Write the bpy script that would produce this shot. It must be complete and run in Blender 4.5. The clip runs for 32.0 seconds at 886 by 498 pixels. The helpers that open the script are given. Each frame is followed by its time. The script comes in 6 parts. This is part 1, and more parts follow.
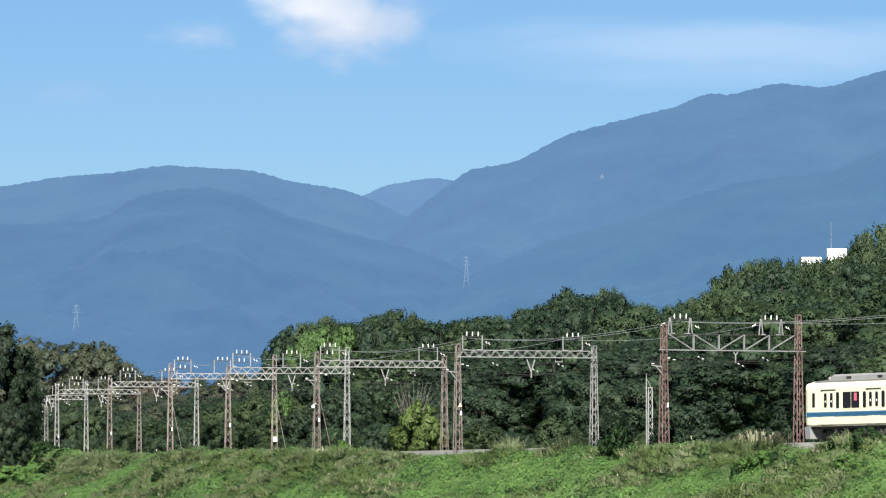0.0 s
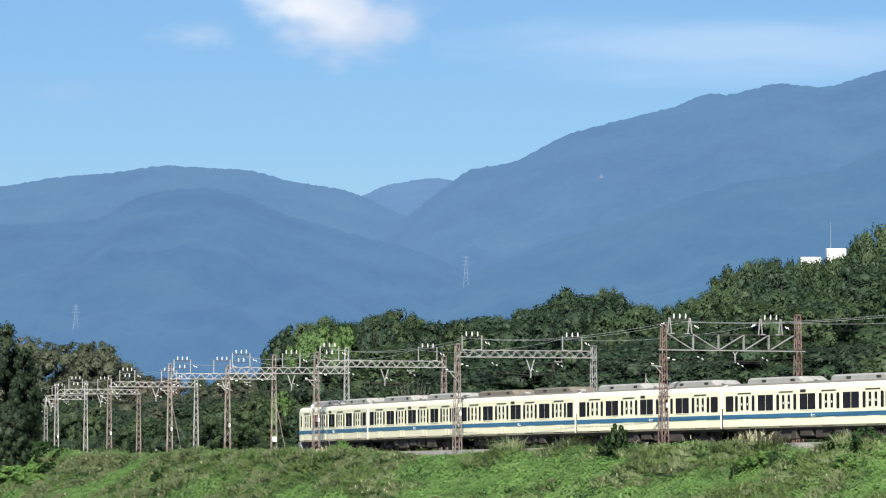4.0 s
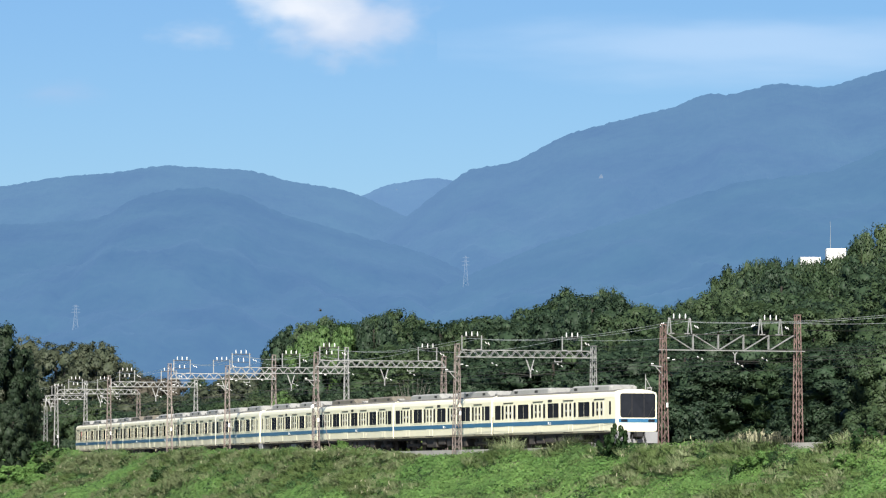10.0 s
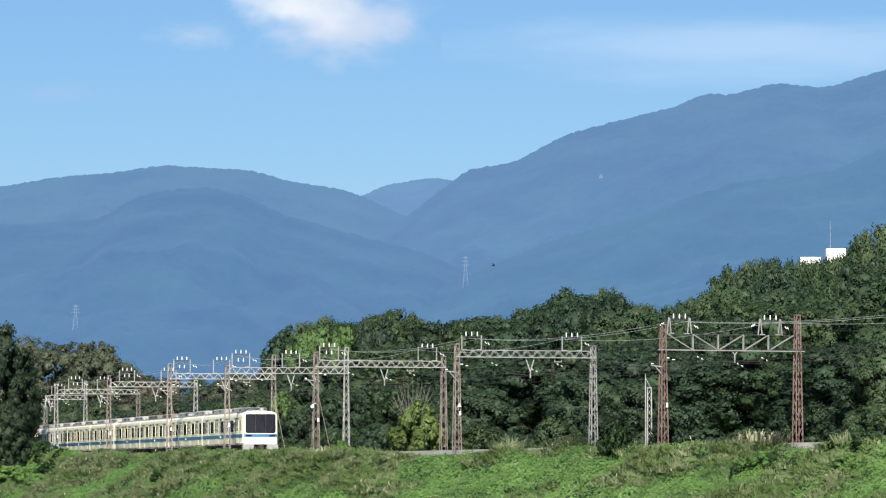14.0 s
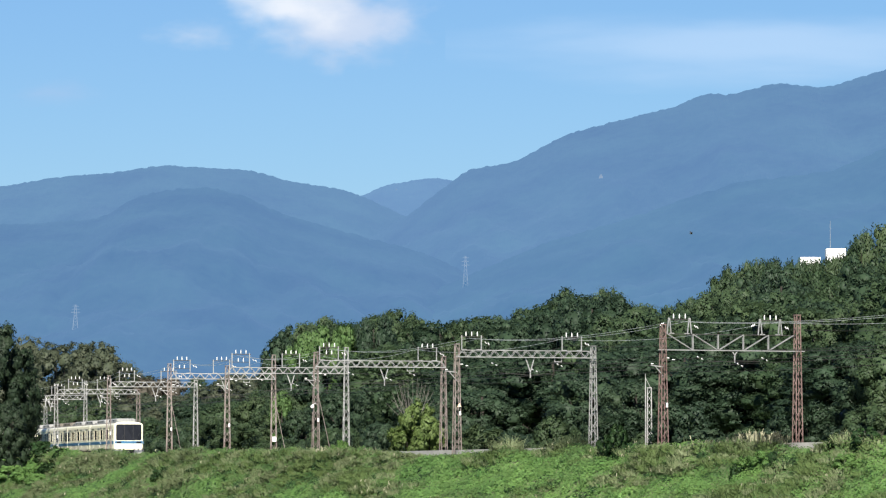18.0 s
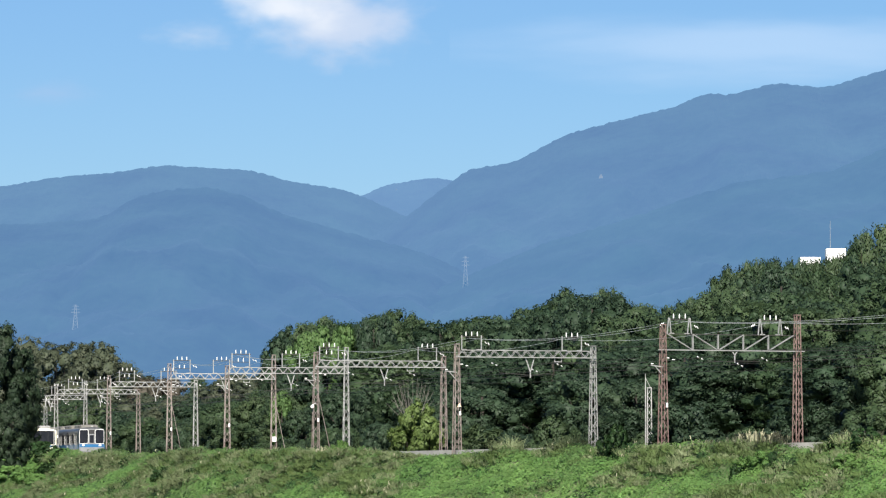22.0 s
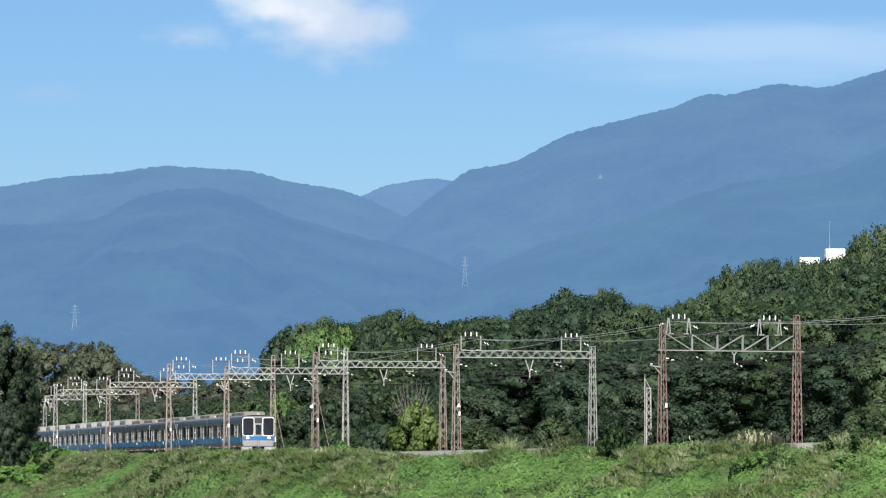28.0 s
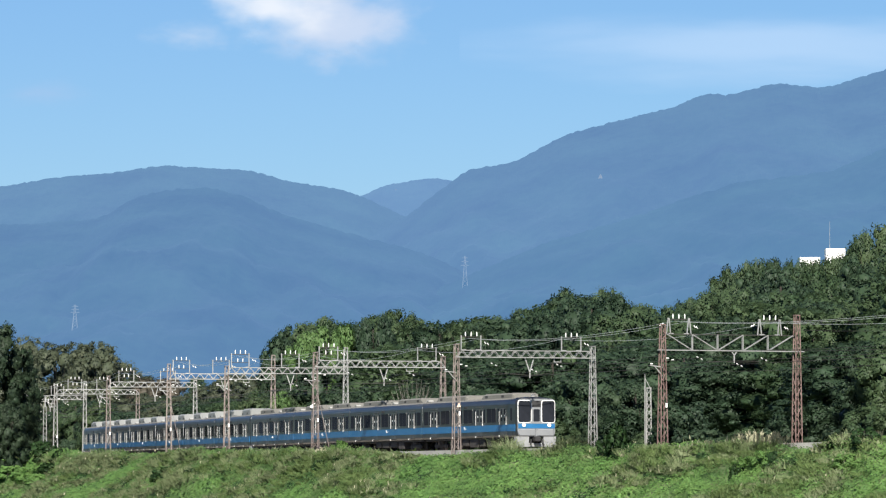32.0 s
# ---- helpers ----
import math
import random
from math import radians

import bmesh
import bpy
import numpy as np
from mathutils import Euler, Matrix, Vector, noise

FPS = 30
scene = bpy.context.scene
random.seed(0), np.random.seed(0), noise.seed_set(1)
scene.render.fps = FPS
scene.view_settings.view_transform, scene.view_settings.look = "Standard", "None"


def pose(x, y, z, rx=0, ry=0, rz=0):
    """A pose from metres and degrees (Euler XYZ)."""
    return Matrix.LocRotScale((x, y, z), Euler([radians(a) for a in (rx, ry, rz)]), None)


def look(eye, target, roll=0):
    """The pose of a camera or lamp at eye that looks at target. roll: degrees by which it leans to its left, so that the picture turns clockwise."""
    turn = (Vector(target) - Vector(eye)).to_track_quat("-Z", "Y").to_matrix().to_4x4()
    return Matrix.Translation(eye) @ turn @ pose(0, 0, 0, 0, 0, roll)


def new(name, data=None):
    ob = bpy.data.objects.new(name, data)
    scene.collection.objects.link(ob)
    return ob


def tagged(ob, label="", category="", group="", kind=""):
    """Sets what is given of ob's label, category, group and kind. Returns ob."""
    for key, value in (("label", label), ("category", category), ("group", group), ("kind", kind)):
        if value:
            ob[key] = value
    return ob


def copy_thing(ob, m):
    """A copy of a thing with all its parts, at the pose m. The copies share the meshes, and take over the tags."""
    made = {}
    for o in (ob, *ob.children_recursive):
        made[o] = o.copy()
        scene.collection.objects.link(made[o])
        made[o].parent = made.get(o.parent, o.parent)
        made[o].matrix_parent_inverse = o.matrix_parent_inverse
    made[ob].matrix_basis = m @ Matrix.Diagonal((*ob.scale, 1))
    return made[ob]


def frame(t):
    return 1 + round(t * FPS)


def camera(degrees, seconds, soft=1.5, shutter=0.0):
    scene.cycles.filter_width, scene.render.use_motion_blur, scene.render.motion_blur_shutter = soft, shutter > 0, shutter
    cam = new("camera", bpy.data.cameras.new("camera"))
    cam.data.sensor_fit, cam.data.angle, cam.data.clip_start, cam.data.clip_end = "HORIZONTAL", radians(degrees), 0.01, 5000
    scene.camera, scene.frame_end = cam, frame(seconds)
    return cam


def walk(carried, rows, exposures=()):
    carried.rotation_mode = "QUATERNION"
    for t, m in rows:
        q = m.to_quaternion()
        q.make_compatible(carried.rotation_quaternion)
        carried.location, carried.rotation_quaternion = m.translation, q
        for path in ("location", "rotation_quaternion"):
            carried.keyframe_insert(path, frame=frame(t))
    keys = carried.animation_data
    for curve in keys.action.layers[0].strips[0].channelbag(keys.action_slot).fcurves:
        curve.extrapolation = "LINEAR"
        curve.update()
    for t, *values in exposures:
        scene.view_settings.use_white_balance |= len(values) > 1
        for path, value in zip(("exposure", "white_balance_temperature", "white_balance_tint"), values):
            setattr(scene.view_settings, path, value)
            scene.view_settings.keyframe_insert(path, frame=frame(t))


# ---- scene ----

# ---------- camera: a tripod on the near bank, long lens ----------
TILT = 92.614
cam = camera(10.38, 32.0, soft=1.2)
walk(cam, [(0.0, pose(0, 0, 0, TILT, 0, 0.006)), (4.5, pose(0, 0, 0, TILT, 0, 0)), (10.0, pose(0, 0, 0, TILT, 0, -0.002)),
           (16.0, pose(0, 0, 0, TILT, 0, -0.004)), (22.0, pose(0, 0, 0, TILT, 0, -0.004)), (27.0, pose(0, 0, 0, TILT + 0.004, 0, -0.012)),
           (30.0, pose(0, 0, 0, TILT + 0.004, 0, -0.010)), (32.0, pose(0, 0, 0, TILT + 0.002, 0, -0.010))])

# ---------- world and sun ----------
SUN_AZ, SUN_EL = radians(183), radians(38)
world = bpy.data.worlds.new("sky")
scene.world = world
world.use_nodes = True
wn, wl = world.node_tree.nodes, world.node_tree.links
sky = wn.new("ShaderNodeTexSky")
sky.sky_type, sky.sun_disc = "NISHITA", False
sky.sun_elevation, sky.sun_rotation = SUN_EL, SUN_AZ
sky.altitude, sky.air_density, sky.dust_density, sky.ozone_density = 100, 1.0, 0.0, 6.0
tint = wn.new("ShaderNodeMix")
tint.data_type, tint.blend_type = "RGBA", "MULTIPLY"
tint.inputs[0].default_value = 1.0
tint.inputs[7].default_value = (0.75, 0.92, 1.14, 1)
wl.new(sky.outputs[0], tint.inputs[6])
wl.new(tint.outputs[2], wn["Background"].inputs[0])
wn["Background"].inputs[1].default_value = 0.0535
sun = new("sun", bpy.data.lights.new("sun", "SUN"))
sun.data.energy, sun.data.angle, sun.data.color = 7.3, radians(0.55), (1.0, 0.95, 0.86)
SUN_DIR = Vector((math.sin(SUN_AZ) * math.cos(SUN_EL), math.cos(SUN_AZ) * math.cos(SUN_EL), math.sin(SUN_EL)))
sun.matrix_world = look(SUN_DIR * 300, (0, 0, 0))
scene.view_settings.exposure = 0.62


# ---------- materials ----------
def material(name, dark, light, rough=0.7, metal=0.0, scale=3.0, fine=30.0, bump=0.2, spread=0.0, island=False, coat=0.0, streak=1.0, glow=None):
    """Two tones mixed by coarse and fine noise; spread: how far single objects or leaves differ."""
    m = bpy.data.materials.new(name)
    m.use_nodes = True
    n, l = m.node_tree.nodes, m.node_tree.links
    p = n["Principled BSDF"]
    co = n.new("ShaderNodeTexCoord")
    mp = n.new("ShaderNodeMapping")
    mp.inputs["Scale"].default_value = (1, 1, streak)
    l.new(co.outputs["Object"], mp.inputs[0])
    big = n.new("ShaderNodeTexNoise")
    big.inputs["Scale"].default_value, big.inputs["Detail"].default_value = scale, 4
    small = n.new("ShaderNodeTexNoise")
    small.inputs["Scale"].default_value, small.inputs["Detail"].default_value = fine, 3
    l.new(mp.outputs[0], big.inputs[0])
    l.new(mp.outputs[0], small.inputs[0])
    add = n.new("ShaderNodeMath")
    add.operation = "MULTIPLY_ADD"
    add.inputs[1].default_value = 0.45
    l.new(small.outputs[0], add.inputs[0])
    l.new(big.outputs[0], add.inputs[2])
    ramp = n.new("ShaderNodeMapRange")
    ramp.inputs[1].default_value, ramp.inputs[2].default_value = 0.45, 1.0
    l.new(add.outputs[0], ramp.inputs[0])
    mix = n.new("ShaderNodeMix")
    mix.data_type = "RGBA"
    mix.inputs[6].default_value, mix.inputs[7].default_value = (*dark, 1), (*light, 1)
    l.new(ramp.outputs[0], mix.inputs[0])
    colour = mix.outputs[2]
    if spread:
        if island:
            rnd = n.new("ShaderNodeNewGeometry").outputs["Random Per Island"]
        else:
            rnd = n.new("ShaderNodeObjectInfo").outputs["Random"]
        vary = n.new("ShaderNodeMapRange")
        vary.inputs[3].default_value, vary.inputs[4].default_value = 1 - spread, 1 + spread
        l.new(rnd, vary.inputs[0])
        hsv = n.new("ShaderNodeHueSaturation")
        l.new(vary.outputs[0], hsv.inputs["Value"])
        hue = n.new("ShaderNodeMapRange")
        hue.inputs[3].default_value, hue.inputs[4].default_value = 0.5 - 0.06 * spread, 0.5 + 0.06 * spread
        l.new(rnd, hue.inputs[0])
        l.new(hue.outputs[0], hsv.inputs["Hue"])
        l.new(colour, hsv.inputs["Color"])
        colour = hsv.outputs[0]
    l.new(colour, p.inputs["Base Color"])
    p.inputs["Roughness"].default_value, p.inputs["Metallic"].default_value = rough, metal
    p.inputs["Coat Weight"].default_value = coat
    if glow:
        p.inputs["Emission Color"].default_value = (*glow, 1)
        p.inputs["Emission Strength"].default_value = 1.0
    if bump:
        b = n.new("ShaderNodeBump")
        b.inputs["Strength"].default_value, b.inputs["Distance"].default_value = bump, 0.05
        l.new(add.outputs[0], b.inputs["Height"])
        l.new(b.outputs[0], p.inputs["Normal"])
    return m


def leaf_material(name, dark, light, spread=0.12, rough=0.55, whole=0.0):
    m = material(name, dark, light, rough, 0, 0.35, 5.0, 0, spread, True)
    p = m.node_tree.nodes["Principled BSDF"]
    p.inputs["Specular IOR Level"].default_value = 0.25
    n, l = m.node_tree.nodes, m.node_tree.links
    thin = n.new("ShaderNodeBsdfTranslucent")
    each = n.new("ShaderNodeObjectInfo")
    tone = n.new("ShaderNodeMapRange")
    tone.inputs[3].default_value, tone.inputs[4].default_value = 1 - whole, 1 + whole
    l.new(each.outputs["Random"], tone.inputs[0])
    hsv = n.new("ShaderNodeHueSaturation")
    l.new(tone.outputs[0], hsv.inputs["Value"])
    shift = n.new("ShaderNodeMapRange")
    shift.inputs[3].default_value, shift.inputs[4].default_value = 0.5 + 0.08 * whole, 0.5 - 0.08 * whole
    l.new(each.outputs["Random"], shift.inputs[0])
    l.new(shift.outputs[0], hsv.inputs["Hue"])
    l.new(p.inputs["Base Color"].links[0].from_socket, hsv.inputs["Color"])
    l.new(hsv.outputs[0], p.inputs["Base Color"])
    l.new(hsv.outputs[0], thin.inputs[0])
    both = n.new("ShaderNodeMixShader")
    both.inputs[0].default_value = 0.46
    l.new(p.outputs[0], both.inputs[1])
    l.new(thin.outputs[0], both.inputs[2])
    l.new(both.outputs[0], n["Material Output"].inputs[0])
    return m


CREAM = material("cream_paint", (0.7477, 0.7097, 0.5258), (0.8011, 0.7623, 0.5833), 0.28, 0, 0.6, 9, 0.03)
CREAM_DOOR = material("cream_door_paint", (0.7300, 0.6923, 0.5094), (0.7833, 0.7447, 0.5669), 0.28, 0, 0.8, 9, 0.03)
BELT = material("blue_belt_paint", (0.0262, 0.1105, 0.2122), (0.0411, 0.1445, 0.2611), 0.4, 0, 0.6, 9, 0.02)
BELT_BRIGHT = material("bright_blue_belt", (0.0119, 0.0898, 0.2153), (0.0209, 0.1197, 0.2632), 0.35, 0, 0.6, 9, 0.02)
STEEL = material("brushed_stainless_steel", (0.101, 0.0996, 0.1005), (0.1332, 0.1308, 0.1303), 0.34, 0.9, 0.7, 14, 0.04)
STEEL_DOOR = material("stainless_door", (0.1388, 0.1334, 0.1282), (0.177, 0.1709, 0.1625), 0.40, 0.85, 0.7, 14, 0.04)
POLE_STEEL = material("pale_handrail", (0.465, 0.465, 0.45), (0.54, 0.54, 0.525), 0.4, 0, 2, 20, 0.02)
FACE_WHITE = material("white_cab_paint", (0.1637, 0.1708, 0.1779), (0.1921, 0.1993, 0.2065), 0.35, 0, 0.8, 9, 0.03, coat=0.2)
GLASS = material("dark_window_glass", (0.012, 0.014, 0.018), (0.02, 0.022, 0.028), 0.06, 0, 0.5, 4, 0.0)
GLASS.node_tree.nodes["Principled BSDF"].inputs["Specular IOR Level"].default_value = 0.06
GLASS.node_tree.nodes["Principled BSDF"].inputs["IOR"].default_value = 1.12
for _m in (CREAM, CREAM_DOOR):
    _m.node_tree.nodes["Principled BSDF"].inputs["Specular IOR Level"].default_value = 0.55
RUBBER = material("black_rubber", (0.012, 0.012, 0.013), (0.025, 0.025, 0.026), 0.75, 0, 3, 30, 0.1)
UNDER = material("dusty_underframe", (0.022, 0.020, 0.018), (0.055, 0.048, 0.042), 0.8, 0.0, 1.5, 14, 0.2)
ROOF_GREY = material("grey_roof_paint", (0.1071, 0.1033, 0.0933), (0.1606, 0.155, 0.1376), 0.7, 0, 0.8, 12, 0.08)
AC_GREY = material("grey_cooler_casing", (0.221, 0.221, 0.208), (0.299, 0.299, 0.286), 0.55, 0, 0.9, 12, 0.06)
AC_PALE = material("pale_cooler_casing", (0.1555, 0.1607, 0.1555), (0.197, 0.2022, 0.197), 0.55, 0, 0.9, 12, 0.06)
AC_DARK = material("brown_cooler_casing", (0.112, 0.098, 0.077), (0.154, 0.14, 0.112), 0.6, 0, 0.9, 12, 0.06)
SKIRT = material("light_grey_skirt", (0.1967, 0.2010, 0.2053), (0.2481, 0.2524, 0.2566), 0.5, 0, 1.2, 12, 0.06)
PALE = material("pale_paint", (0.74, 0.74, 0.72), (0.82, 0.82, 0.80), 0.5, 0, 2, 20, 0.04)
AMBER = material("amber_sign_paint", (0.66, 0.47, 0.34), (0.74, 0.55, 0.42), 0.5, 0, 4, 20, 0.0)
PINK = material("pink_poster", (0.60, 0.10, 0.16), (0.68, 0.14, 0.20), 0.5, 0, 4, 20, 0.0)
RUST = material("rusty_red_steel", (0.1050, 0.0640, 0.0540), (0.2450, 0.1720, 0.1560), 0.8, 0.2, 1.2, 12, 0.25, 0.15)
WORN = material("worn_rust_grey_steel", (0.119, 0.085, 0.0723), (0.289, 0.255, 0.238), 0.75, 0.3, 0.9, 10, 0.2, 0.15)
ZINC = material("galvanised_steel", (0.2049, 0.2049, 0.2011), (0.3340, 0.3340, 0.3226), 0.55, 0.35, 1.0, 14, 0.1, 0.1)
CERAMIC = material("white_porcelain", (0.624, 0.624, 0.608), (0.688, 0.688, 0.672), 0.2, 0, 4, 20, 0.0)
WIRE_DARK = material("dark_wire", (0.03, 0.028, 0.026), (0.06, 0.055, 0.05), 0.6, 0.4, 3, 20, 0)
WIRE_PALE = material("bare_aluminium_wire", (0.36, 0.38, 0.38), (0.46, 0.48, 0.48), 0.5, 0.4, 3, 20, 0)
BALLAST = material("grey_brown_ballast", (0.16, 0.145, 0.125), (0.36, 0.33, 0.29), 0.95, 0, 2.0, 18, 0.8)
RAIL = material("worn_rail_steel", (0.12, 0.075, 0.055), (0.22, 0.15, 0.11), 0.6, 0.6, 2, 20, 0.1)
CONCRETE = material("weathered_concrete", (0.24, 0.232, 0.216), (0.352, 0.344, 0.32), 0.9, 0, 0.8, 12, 0.2, 0.08)
SOIL = material("grassy_ground", (0.0478, 0.0819, 0.0218), (0.1024, 0.1569, 0.041), 0.95, 0, 0.25, 3.0, 0.5)
WALL_WHITE = material("white_building_wall", (0.74, 0.74, 0.73), (0.82, 0.82, 0.80), 0.7, 0, 0.4, 6, 0.05)
BARK = material("grey_brown_bark", (0.0149, 0.0116, 0.0083), (0.0396, 0.033, 0.0264), 0.9, 0, 2.0, 12, 0.5, streak=0.3)
GAUZE = material("smoky_wing_membrane", (0.05, 0.052, 0.06), (0.09, 0.092, 0.10), 0.4, 0, 60, 600, 0.0)
DEADWOOD = material("grey_bare_wood", (0.09, 0.085, 0.075), (0.16, 0.15, 0.13), 0.9, 0, 2.0, 12, 0.3)
FEATHER = material("black_feathers", (0.012, 0.012, 0.014), (0.03, 0.03, 0.032), 0.7, 0, 4, 30, 0.1)

# Some distance haze is put into these colours: bluer greens, paler dull leaves.
LEAF_DARK = leaf_material("dark_green_leaves", (0.0260, 0.0500, 0.0300), (0.0560, 0.0920, 0.0490), whole=0.16)
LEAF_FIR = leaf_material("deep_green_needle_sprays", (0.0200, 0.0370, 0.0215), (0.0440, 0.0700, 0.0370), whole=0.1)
LEAF_MID = leaf_material("green_leaves", (0.0350, 0.0640, 0.0320), (0.0730, 0.1120, 0.0500), whole=0.16)
LEAF_LIGHT = leaf_material("yellow_green_leaves", (0.0685, 0.1353, 0.0396), (0.1290, 0.2145, 0.0752))
LEAF_DULL = leaf_material("dull_olive_leaves", (0.0546, 0.0741, 0.0481), (0.1066, 0.1196, 0.0728), whole=0.12)
LEAF_RUSTY = leaf_material("brownish_thinning_leaves", (0.0700, 0.0650, 0.0500), (0.1250, 0.1075, 0.0800))
BUSH_LEAF = leaf_material("fresh_bush_leaves", (0.1000, 0.1560, 0.0460), (0.1850, 0.2550, 0.0820))
WEED_LEAF = leaf_material("bright_weed_leaves", (0.0941, 0.1920, 0.0539), (0.1880, 0.3165, 0.0934), 0.15)
WEED_DARK = leaf_material("deep_green_weed_leaves", (0.0230, 0.0561, 0.0194), (0.0458, 0.0915, 0.0297), 0.25)
WEED_MID = leaf_material("green_weed_leaves", (0.0725, 0.1433, 0.0449), (0.1476, 0.2367, 0.0753), 0.2)
MATTED = material("matted_undergrowth", (0.0730, 0.1062, 0.0405), (0.1459, 0.1872, 0.0759), 0.9, 0, 0.8, 6.0, 0.8)
BLADE = leaf_material("tall_grass_blades", (0.0864, 0.1415, 0.0420), (0.1728, 0.2360, 0.0894), 0.12)
BLADE_PALE = leaf_material("pale_olive_grass_blades", (0.1386, 0.1791, 0.0824), (0.2316, 0.2747, 0.1447), 0.12)
DRY = leaf_material("dry_grass_plumes", (0.3000, 0.2950, 0.1900), (0.4700, 0.4550, 0.3200), 0.25)


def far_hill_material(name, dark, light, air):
    """Wooded slopes far off; the haze before them is put in as a surface glow."""
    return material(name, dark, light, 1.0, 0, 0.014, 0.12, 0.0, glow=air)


# ---------- mesh helpers ----------
def mesh_of(name, verts, faces, mat, smooth=False):
    me = bpy.data.meshes.new(name)
    me.from_pydata([tuple(v) for v in verts], [], faces)
    me.materials.append(mat)
    if smooth:
        me.polygons.foreach_set("use_smooth", [True] * len(me.polygons))
    me.update()
    return me


def quads(name, v4, mat, soft=None, core=None):
    """A mesh of loose pieces from an array (n, corners, 3); soft: a shading normal for each piece; core: (vertices, triangles, normals) of lumps within three-cornered pieces."""
    n, c = v4.shape[0], v4.shape[1]
    co, ix = np.asarray(v4).reshape(-1, 3), np.arange(n * c)
    if core is not None:
        co = np.concatenate([co, core[0]])
        ix = np.concatenate([ix, core[1].ravel() + n * c])
    me = bpy.data.meshes.new(name)
    me.vertices.add(len(co))
    me.vertices.foreach_set("co", np.asarray(co, dtype=np.float32).ravel())
    me.loops.add(len(ix))
    me.loops.foreach_set("vertex_index", np.asarray(ix, dtype=np.int32))
    me.polygons.add(len(ix) // c)
    me.polygons.foreach_set("loop_start", np.arange(0, len(ix), c, dtype=np.int32))
    me.materials.append(mat)
    me.update(calc_edges=True)
    if soft is not None:
        me.polygons.foreach_set("use_smooth", [True] * (len(ix) // c))
        u = soft / (np.linalg.norm(soft, axis=1, keepdims=True) + 1e-9)
        u = np.repeat(u, c, 0)
        if core is not None:
            u = np.concatenate([u, core[2] / (np.linalg.norm(core[2], axis=1, keepdims=True) + 1e-9)])
        me.normals_split_custom_set_from_vertices(u.tolist())
    return me


def lump_shape(level):
    bm = bmesh.new()
    bmesh.ops.create_icosphere(bm, subdivisions=level, radius=1.0)
    v = np.array([x.co[:] for x in bm.verts])
    f = np.array([[x.index for x in g.verts] for g in bm.faces])
    bm.free()
    return v, f


LUMP = lump_shape(1)


def lumps(rng, centre, radius, push=0.22, lean=(0, 0, 0.2)):
    """Uneven rounded masses under the leaves."""
    v, f = LUMP
    k, n = len(centre), len(v)
    wob = 1 + push * rng.normal(size=(k, n, 1))
    p = centre[:, None, :] + v[None] * wob * radius[:, None, :]
    nor = np.broadcast_to(v[None], p.shape) + np.asarray(lean) + rng.normal(size=p.shape) * 0.25
    tri = f[None] + (np.arange(k) * n)[:, None, None]
    return p.reshape(-1, 3), tri.reshape(-1, 3), nor.reshape(-1, 3)


def put(name, me, parent=None, at=(0, 0, 0), rz=0.0, label=""):
    """One mesh object, a part when it has a parent."""
    ob = new(name, me)
    ob.parent = parent
    ob.matrix_basis = Matrix.Translation(at) @ Matrix.Rotation(rz, 4, "Z")
    if label:
        ob["label"] = label
    return ob


class Solid:
    """Gathers simple closed pieces into one mesh."""

    def __init__(self):
        self.v, self.f = [], []

    def hull(self, rings, cap=True):
        """Skin a list of equal rings of points."""
        base, n = len(self.v), len(rings[0])
        for r in rings:
            self.v += [tuple(p) for p in r]
        for i in range(len(rings) - 1):
            for k in range(n):
                a, b = base + i * n + k, base + i * n + (k + 1) % n
                self.f.append((a, b, b + n, a + n))
        if cap:
            self.f.append(tuple(range(base + n - 1, base - 1, -1)))
            last = base + (len(rings) - 1) * n
            self.f.append(tuple(range(last, last + n)))
        return self

    def box(self, c, size, chamfer=0.0):
        x, y, z = (s / 2 for s in size)
        q = chamfer
        if q:
            ring = lambda zz, g: [(c[0] + a, c[1] + b, c[2] + zz) for a, b in
                                  ((-x + g + q, -y + g), (x - g - q, -y + g), (x - g, -y + g + q), (x - g, y - g - q), (x - g - q, y - g), (-x + g + q, y - g), (-x + g, y - g - q), (-x + g, -y + g + q))]
            return self.hull([ring(-z, q), ring(-z + q, 0), ring(z - q, 0), ring(z, q)])
        ring = lambda zz: [(c[0] + a, c[1] + b, c[2] + zz) for a, b in ((-x, -y), (x, -y), (x, y), (-x, y))]
        return self.hull([ring(-z), ring(z)])

    def bar(self, p, q, w, w2=None):
        p, q = Vector(p), Vector(q)
        d = (q - p).normalized()
        a = d.cross(Vector((0, 0, 1)) if abs(d.z) < 0.9 else Vector((1, 0, 0))).normalized()
        b = d.cross(a)
        ring = lambda o, h: [o + a * h + b * h, o - a * h + b * h, o - a * h - b * h, o + a * h - b * h]
        return self.hull([ring(p, w / 2), ring(q, (w2 or w) / 2)])

    def lathe(self, base, profile, n=8, axis="z"):
        rings = []
        for r, h in profile:
            ring = []
            for k in range(n):
                a = 2 * math.pi * k / n
                u, v = r * math.cos(a), r * math.sin(a)
                ring.append({"z": (base[0] + u, base[1] + v, base[2] + h), "x": (base[0] + h, base[1] + u, base[2] + v), "y": (base[0] + v, base[1] + h, base[2] + u)}[axis])
            rings.append(ring)
        return self.hull(rings)

    def mesh(self, name, mat, smooth=False):
        return mesh_of(name, self.v, self.f, mat, smooth)


def empty(name, m, label, category, group="", kind=""):
    ob = new(name)
    ob.matrix_basis = m
    return tagged(ob, label, category, group, kind)


